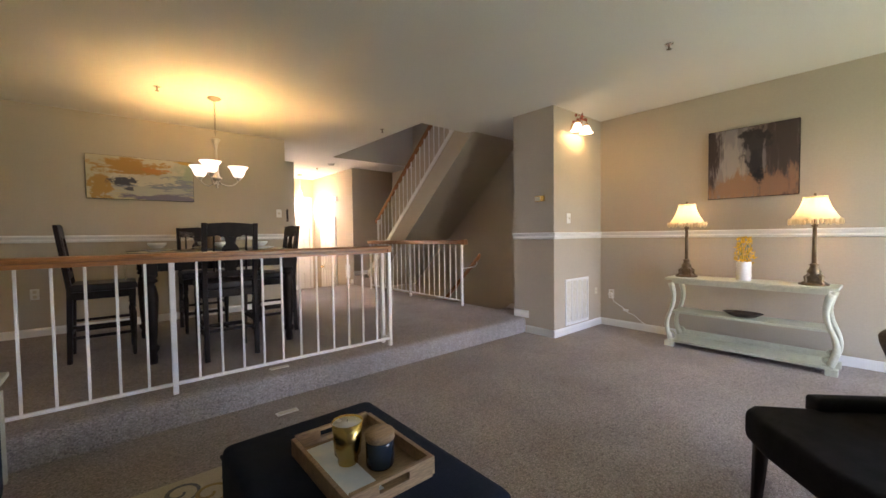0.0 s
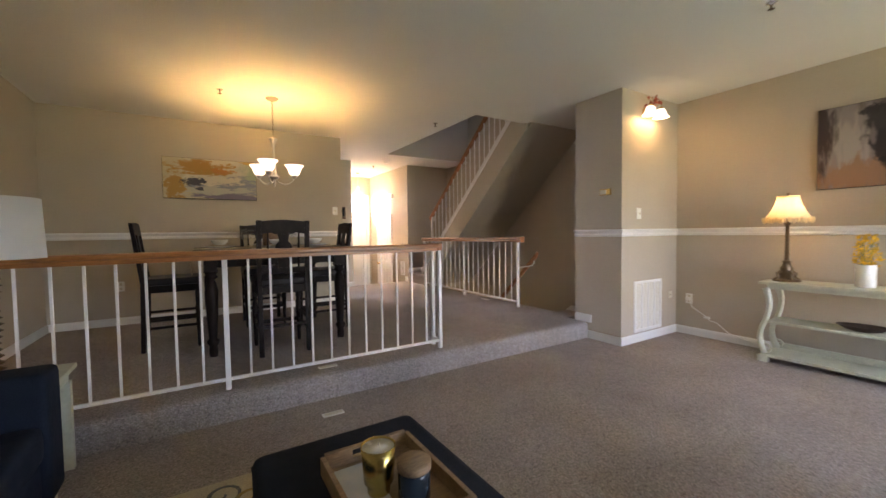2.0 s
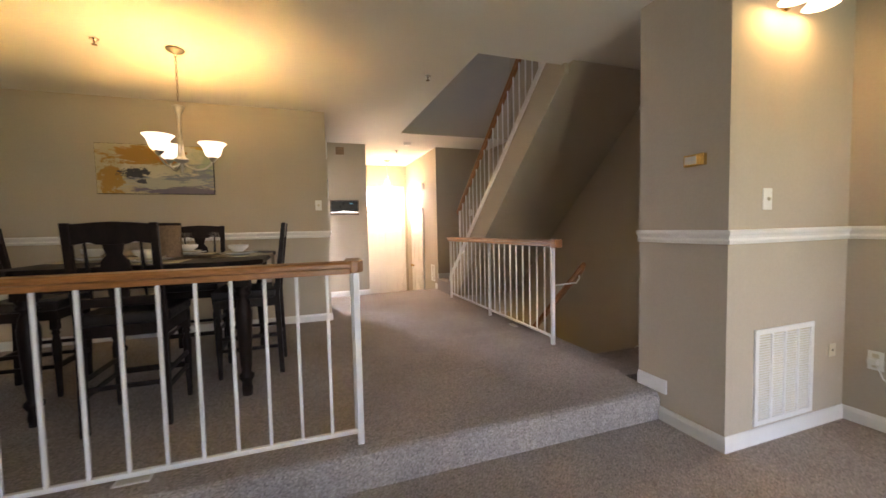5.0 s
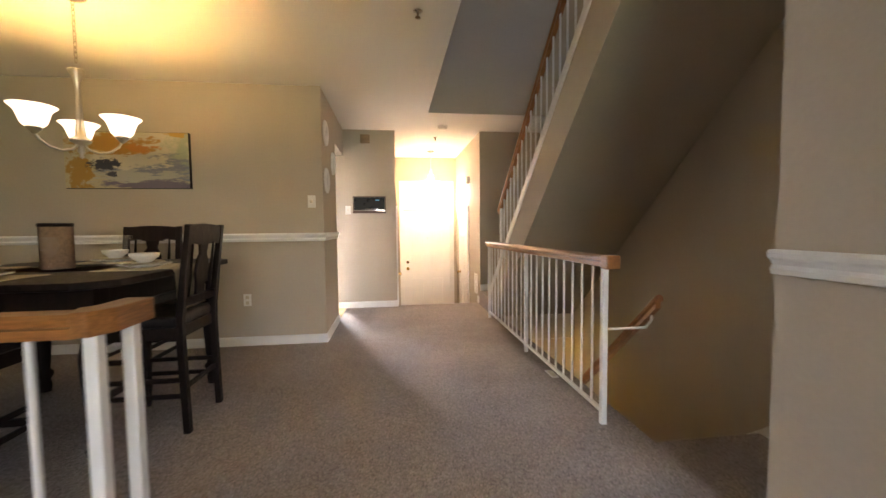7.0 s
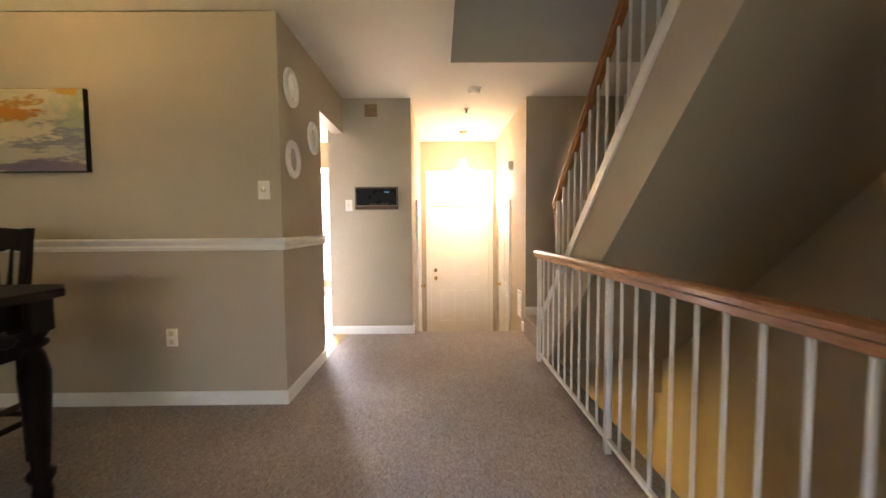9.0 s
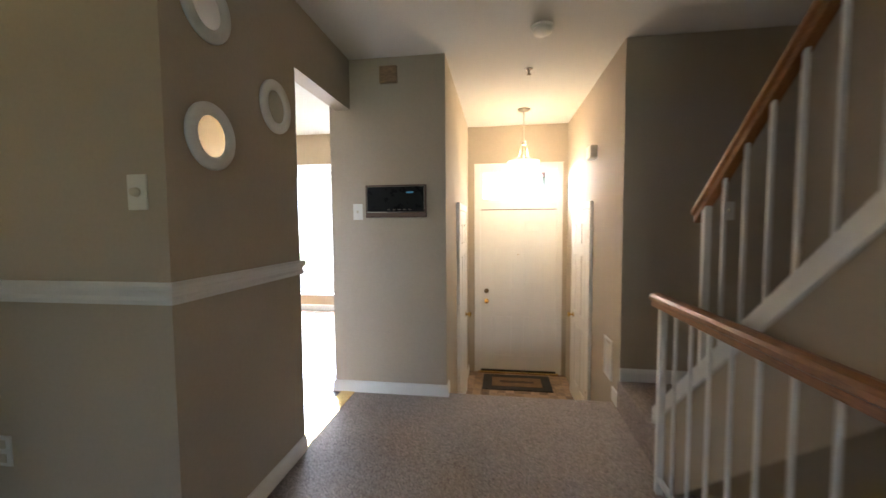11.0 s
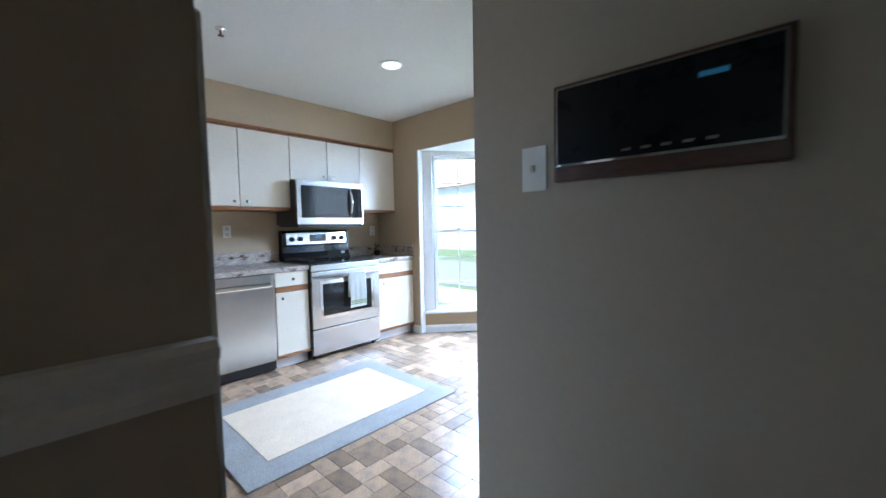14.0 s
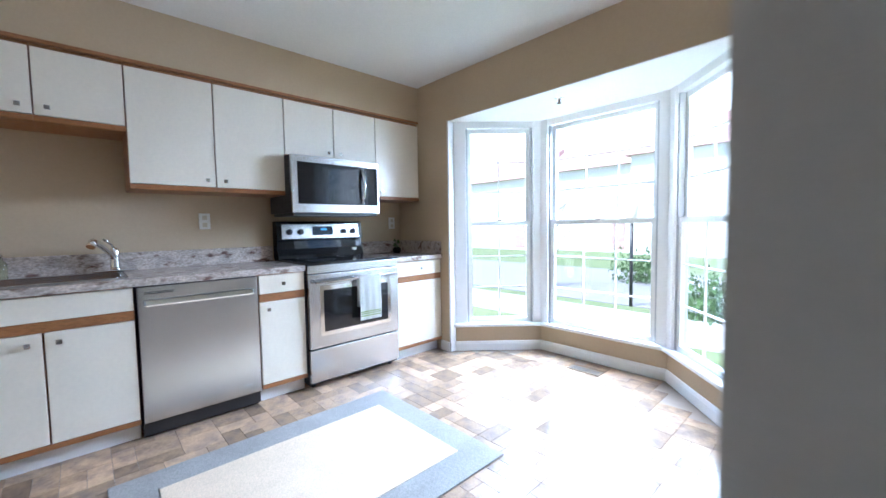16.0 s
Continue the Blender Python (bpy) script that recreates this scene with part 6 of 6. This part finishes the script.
def sofa():
    t = thing("sofa", pose(-0.5, 1.55, 0), "dark navy upholstered sofa", "sofa")
    smooth(part("base", rounded(-0.43, 0.42, -1.15, 1.15, 0.1, 0.3, 0.03), NAVY, t))
    for y in (-0.51, 0.51):
        smooth(part("seat_cushion", rounded(-0.25, 0.44, y - 0.5, y + 0.5, 0.3, 0.46, 0.05), NAVY, t))
        smooth(part("back_cushion", rounded(-0.34, -0.12, y - 0.5, y + 0.5, 0.44, 0.84, 0.07), NAVY, t))
    smooth(part("backrest", rounded(-0.45, -0.28, -1.17, 1.17, 0.1, 0.8, 0.05), NAVY, t))
    for y in (-1.1, 1.1):
        smooth(part("arm", rounded(-0.43, 0.45, y - 0.1, y + 0.1, 0.1, 0.665, 0.04), NAVY, t))
    for x in (-0.36, 0.36):
        for y in (-1.08, 1.08):
            part("leg", boxes((x - 0.025, x + 0.025, y - 0.025, y + 0.025, 0, 0.1)), ESPRESSO, t)


sofa()
et = thing("end_table", pose(-0.32, 2.93, 0), "pale square end table beside the sofa", "table")
part("tabletop", boxes((-0.25, 0.24, -0.17, 0.22, 0.53, 0.555), bevel=0.005), SAGE, et)
part("apron", boxes((-0.22, 0.21, -0.14, 0.19, 0.47, 0.53)), SAGE, et)
for x in (-0.21, 0.2):
    for y in (-0.13, 0.18):
        part("leg", boxes((x - 0.02, x + 0.02, y - 0.02, y + 0.02, 0, 0.47)), SAGE, et)
dl = thing("table_lamp", pose(-0.33, 2.96, 0.555), "unlit lamp with a white drum shade and ringed bronze base", "lamp")
prof = [(0.07, 0), (0.07, 0.015)]
for k in range(17):
    z = 0.02 + k * 0.03
    prof += [(0.022, z), (0.042 + 0.006 * math.sin(k), z + 0.012), (0.022, z + 0.026)]
prof += [(0.01, 0.55), (0.01, 0.6)]
part("base", lathe(prof, 18), BRONZE, dl)
part("shade", lathe([(0.2, 0.575), (0.19, 0.86), (0.187, 0.86), (0.197, 0.575), (0.2, 0.575)], 40, caps=False), WHITE_SHADE, dl, "white fabric drum shade")


def armchair():
    t = thing("accent_chair", pose(2.45, 0.22, 0, 0, 0, 43), "black upholstered accent chair with dark tapered legs", "chair")
    seat = [(-0.34, 0.24), (-0.3, 0.3), (-0.15, 0.325), (0.15, 0.325), (0.3, 0.3), (0.34, 0.24), (0.3, -0.45), (-0.3, -0.45)]
    BLK = mat("black_chair_fabric", (0.012, 0.011, 0.012), 0.9, vary=0.2, grain=0.25, grain_scale=200, bump=0.4, bump_scale=260, spec=0.2)
    bm = prism(seat, "z", 0.3, 0.44)
    bmesh.ops.bevel(bm, geom=bm.edges[:], offset=0.035, segments=4, profile=0.6, affect="EDGES")
    smooth(part("seat", bm, BLK, t))
    smooth(part("backrest", rounded(-0.32, 0.32, -0.6, -0.43, 0.3, 0.8, 0.05), BLK, t))
    for s in (-1, 1):
        smooth(part("arm", rounded(s * 0.32 - 0.04, s * 0.32 + 0.04, -0.58, 0.02, 0.36, 0.49, 0.025), BLK, t))
        for y in (0.24, -0.48):
            part("leg", tube([(s * 0.28, y, 0.32), (s * 0.29, y + (0.015 if y > 0 else -0.03), 0.0)], 0.02, 4, [0.032, 0.02]), ESPRESSO, t)
    c = thing("cushion", pose(2.62, 0.13, 0.445, 0, 0, 43), "brown woven throw cushion on the accent chair", "cushion")
    smooth(part("cover", moved(rounded(-0.2, 0.2, -0.06, 0.06, -0.2, 0.2, 0.055, 5), pose(0.02, -0.12, 0.2, -18, 8, 0)), mat("brown_woven_cushion", (0.12, 0.085, 0.06), 0.95, grain=0.3, grain_scale=120, bump=0.5), c))


armchair()

# ---- outside ----
GRASS = mat("pale_winter_lawn", (0.12, 0.155, 0.065), 0.95, vary=0.2, scale=2, grain=0.3, grain_scale=40)
structure("ground", boxes((-300, -1.25, -300, 500, -0.9, -0.62), (5.5, 300, -300, 500, -0.9, -0.62), (-1.25, 5.5, -300, -2.45, -0.9, -0.62), (-1.25, 5.5, 10.25, 500, -0.9, -0.62)), GRASS, "winter lawn around the houses", "ground")
structure("road", boxes((-120, 120, 17, 24, -0.62, -0.6)), mat("pale_asphalt", (0.2, 0.2, 0.2), 0.9, vary=0.1, grain=0.2), "street before the house", "road")
structure("pavement", boxes((-120, 120, 14.5, 16.2, -0.62, -0.56)), mat("concrete_walk", (0.45, 0.44, 0.42), 0.9, vary=0.1), "concrete pavement along the street", "pavement")
SKYB = glow("overcast_distance", (0.95, 0.97, 1.0), 16.0)
structure("backdrop", boxes((-150, 150, 90, 90.5, -1, 70)), SKYB, "bright hazy sky beyond the houses", "sky")
PANE_FAR = mat("bright_far_window_glass", (0.5, 0.53, 0.56), 0.15, vary=0.1, scale=2)
SIDING = mat("pale_siding", (0.8, 0.79, 0.76), 0.8, vary=0.04, grain=0.04, stretch=(1, 1, 8))
ROOF = mat("red_brown_shingle", (0.46, 0.31, 0.28), 0.9, vary=0.2, grain=0.2)


def townhouse(x, y, w, h, wallm):
    t = thing("townhouse", pose(x, y, -0.62), "pale two-storey townhouse with a red-brown roof across the street", "house", "houses across the street")
    part("wall", boxes((0, w, 0, 8, 0, h)), wallm, t)
    part("roof", prism([(-0.4, h), (8.4, h), (4, h + 2.6)], "x", -0.3, w + 0.3), ROOF, t)
    gar = part("garage_door", boxes((0.6, 3.2, -0.06, 0.0, 0, 2.2), bevel=0.01), TRIM, t)
    for k in range(4):
        part("panel", boxes((0.7, 3.1, -0.09, -0.06, 0.08 + k * 0.53, 0.53 + k * 0.53)), TRIM, gar)
    part("door", boxes((w - 1.6, w - 0.7, -0.06, 0.0, 0.2, 2.3)), ROOF, t)
    for wx in (1.0, w - 2.0):
        for wz in (3.2,):
            win = part("window", boxes((wx - 0.08, wx + 1.08, -0.06, 0.0, wz - 0.08, wz + 1.48)), TRIM, t)
            part("pane", boxes((wx, wx + 1.0, -0.08, -0.06, wz, wz + 0.66), (wx, wx + 1.0, -0.08, -0.06, wz + 0.74, wz + 1.4)), PANE_FAR, win)


for k in range(6):
    townhouse(-22 + k * 7.2, 33 + (k % 2) * 1.2, 7.1, 5.6 + 0.3 * (k % 3), SIDING)


def foliage(name, x, y, z, sx, sy, sz, n, label, category, seed, leafm):
    rnd = random.Random(seed)
    bm = bmesh.new()
    for k in range(n):
        v = Vector((rnd.gauss(0, 0.45), rnd.gauss(0, 0.45), abs(rnd.gauss(0.4, 0.35))))
        q = Matrix.Translation((v.x * sx, v.y * sy, v.z * sz)) @ Euler((rnd.uniform(0, 6), rnd.uniform(0, 6), rnd.uniform(0, 6))).to_matrix().to_4x4()
        s = rnd.uniform(0.05, 0.12)
        bm.faces.new([bm.verts.new(q @ Vector(p)) for p in ((0, 0, 0), (s * 0.6, s * 0.4, 0.01), (s * 1.4, 0, 0), (s * 0.6, -s * 0.4, 0.01))])
    return solid(name, bm, leafm, label, category, at=pose(x, y, z))


foliage("shrub", 0.3, 16.6, -0.6, 0.6, 0.5, 0.75, 1000, "low green shrub beside the pavement", "shrub", 2, LEAF)
foliage("shrub", -2.5, 21.0, -0.6, 1.0, 0.7, 0.9, 1000, "dark green shrub across the street", "shrub", 5, LEAF)
BARK = mat("grey_bark", (0.36, 0.31, 0.27), 0.95, vary=0.2, scale=12, bump=0.5)


def bare_tree(x, y, seed):
    rnd = random.Random(seed)
    t = thing("bare_tree", pose(x, y, -0.62), "leafless young tree on the lawn", "tree")
    part("trunk", tube([(0, 0, 0), (0.03, 0, 0.8), (0.0, 0.04, 1.6), (0.05, 0, 2.6)], 0.06, 8, [0.08, 0.06, 0.05, 0.02]), BARK, t)
    for k in range(16):
        a, z = rnd.uniform(0, 6.28), rnd.uniform(0.6, 2.3)
        l = rnd.uniform(0.6, 1.3)
        p0 = Vector((0.02, 0.01, z))
        p1 = p0 + Vector((math.cos(a) * l * 0.5, math.sin(a) * l * 0.5, l * 0.4))
        p2 = p1 + Vector((math.cos(a + 0.4) * l * 0.4, math.sin(a + 0.4) * l * 0.4, l * 0.5))
        bms = [tube([p0, p1, p2], 0.02, 5, [0.025, 0.015, 0.005])]
        for j in range(3):
            b = a + rnd.uniform(-1, 1)
            bms.append(tube([p1, p1 + Vector((math.cos(b) * 0.3, math.sin(b) * 0.3, rnd.uniform(0.1, 0.4)))], 0.01, 4, [0.01, 0.003]))
        part("limb", joined(*bms), BARK, t)


bare_tree(-4.3, 18.5, 11)
sl = thing("street_lamp", pose(-1.35, 17.0, -0.62), "black post lamp beside the street", "street lamp")
part("post", tube([(0, 0, 0), (0, 0, 2.0)], 0.04, 10), BLACK_P, sl)
part("lantern", lathe([(0.06, 2.0), (0.12, 2.08), (0.14, 2.4), (0.05, 2.5), (0.01, 2.6)], 12), IVORY, sl)

# ---- floor pieces ----


def block_floor(parent, cells, cell, z, seed, inside, limit, prefer):
    """Mixed rectangular blocks laid without order; the nearest ones are objects of their own."""
    rnd = random.Random(seed)
    nx, ny, x0, y0 = cells
    used, blocks = set(), []
    for j in range(ny):
        for i in range(nx):
            if (i, j) in used:
                continue
            w, h = rnd.choice(((1, 1), (2, 1), (2, 1), (1, 2), (1, 2), (2, 2)))
            spots = [(i + a, j + b) for a in range(w) for b in range(h)]
            if any(s in used or s[0] >= nx or s[1] >= ny for s in spots):
                w, h, spots = 1, 1, [(i, j)]
            used.update(spots)
            cx, cy = x0 + (i + w / 2) * cell, y0 + (j + h / 2) * cell
            if inside(x0 + i * cell, x0 + (i + w) * cell, y0 + j * cell, y0 + (j + h) * cell):
                blocks.append((cx, cy, w, h))
    blocks.sort(key=lambda b: (b[0] - prefer[0]) ** 2 + (b[1] - prefer[1]) ** 2)
    shapes = {}
    for cx, cy, w, h in blocks[:limit]:
        if (w, h) not in shapes:
            a, b, e = w * cell / 2 - 0.0006, h * cell / 2 - 0.0006, 0.0008
            bm = bmesh.new()
            lo = [bm.verts.new((sx * a, sy * b, -0.006)) for sx, sy in ((-1, -1), (1, -1), (1, 1), (-1, 1))]
            hi = [bm.verts.new((sx * (a - e), sy * (b - e), 0.0)) for sx, sy in ((-1, -1), (1, -1), (1, 1), (-1, 1))]
            bm.faces.new(hi)
            for k in range(4):
                bm.faces.new((lo[k], lo[(k + 1) % 4], hi[(k + 1) % 4], hi[k]))
            me = bpy.data.meshes.new("tile")
            bm.to_mesh(me), bm.free()
            me.materials.append(VINYL)
            shapes[(w, h)] = me
        ob = new("tile", shapes[(w, h)])
        ob.parent = parent
        ob.location = (cx, cy, z)
    if blocks[limit:]:
        v, f = [], []
        for cx, cy, w, h in blocks[limit:]:
            a, b, e, n = w * cell / 2 - 0.0006, h * cell / 2 - 0.0006, 0.0008, len(v)
            v += [(cx + sx * a, cy + sy * b, z - 0.006) for sx, sy in ((-1, -1), (1, -1), (1, 1), (-1, 1))]
            v += [(cx + sx * (a - e), cy + sy * (b - e), z) for sx, sy in ((-1, -1), (1, -1), (1, 1), (-1, 1))]
            f += [(n + 4, n + 5, n + 6, n + 7)] + [(n + k, n + (k + 1) % 4, n + 4 + (k + 1) % 4, n + 4 + k) for k in range(4)]
        me = bpy.data.meshes.new("tiles")
        me.from_pydata(v, [], f)
        me.materials.append(VINYL_J)
        ob = new("tiles", me)
        ob.parent = parent
        ob["kind"] = "stuff"


def in_kitchen(a, b, c, d):
    if c < 6.4 or a < KW or b > 2.95:
        return False
    if d > KF:
        if a < -0.29 or b > 1.87 or d > 10.69:
            return False
        lim = min((d - 10.1) * 0.55 / 0.59 - 0.28, 9) if d > 10.1 else -0.29
        return a > lim - 0.02 and b < 1.86 - max(0, (d - 10.1) * 0.525 / 0.59) + 0.02
    return b < 2.3 or c > HY + 0.1


block_floor(bpy.data.objects["floor_kitchen"], (42, 46, KW, 6.4), 0.0945, UP, 21, in_kitchen, 300, (0.9, 8.9))
block_floor(bpy.data.objects["floor_foyer"], (13, 17, HX0, 8.48), 0.0935, FOY, 22, lambda a, b, c, d: b < HX1 + 0.01 and d < KF + 0.04, 300, (3.7, 9.2))
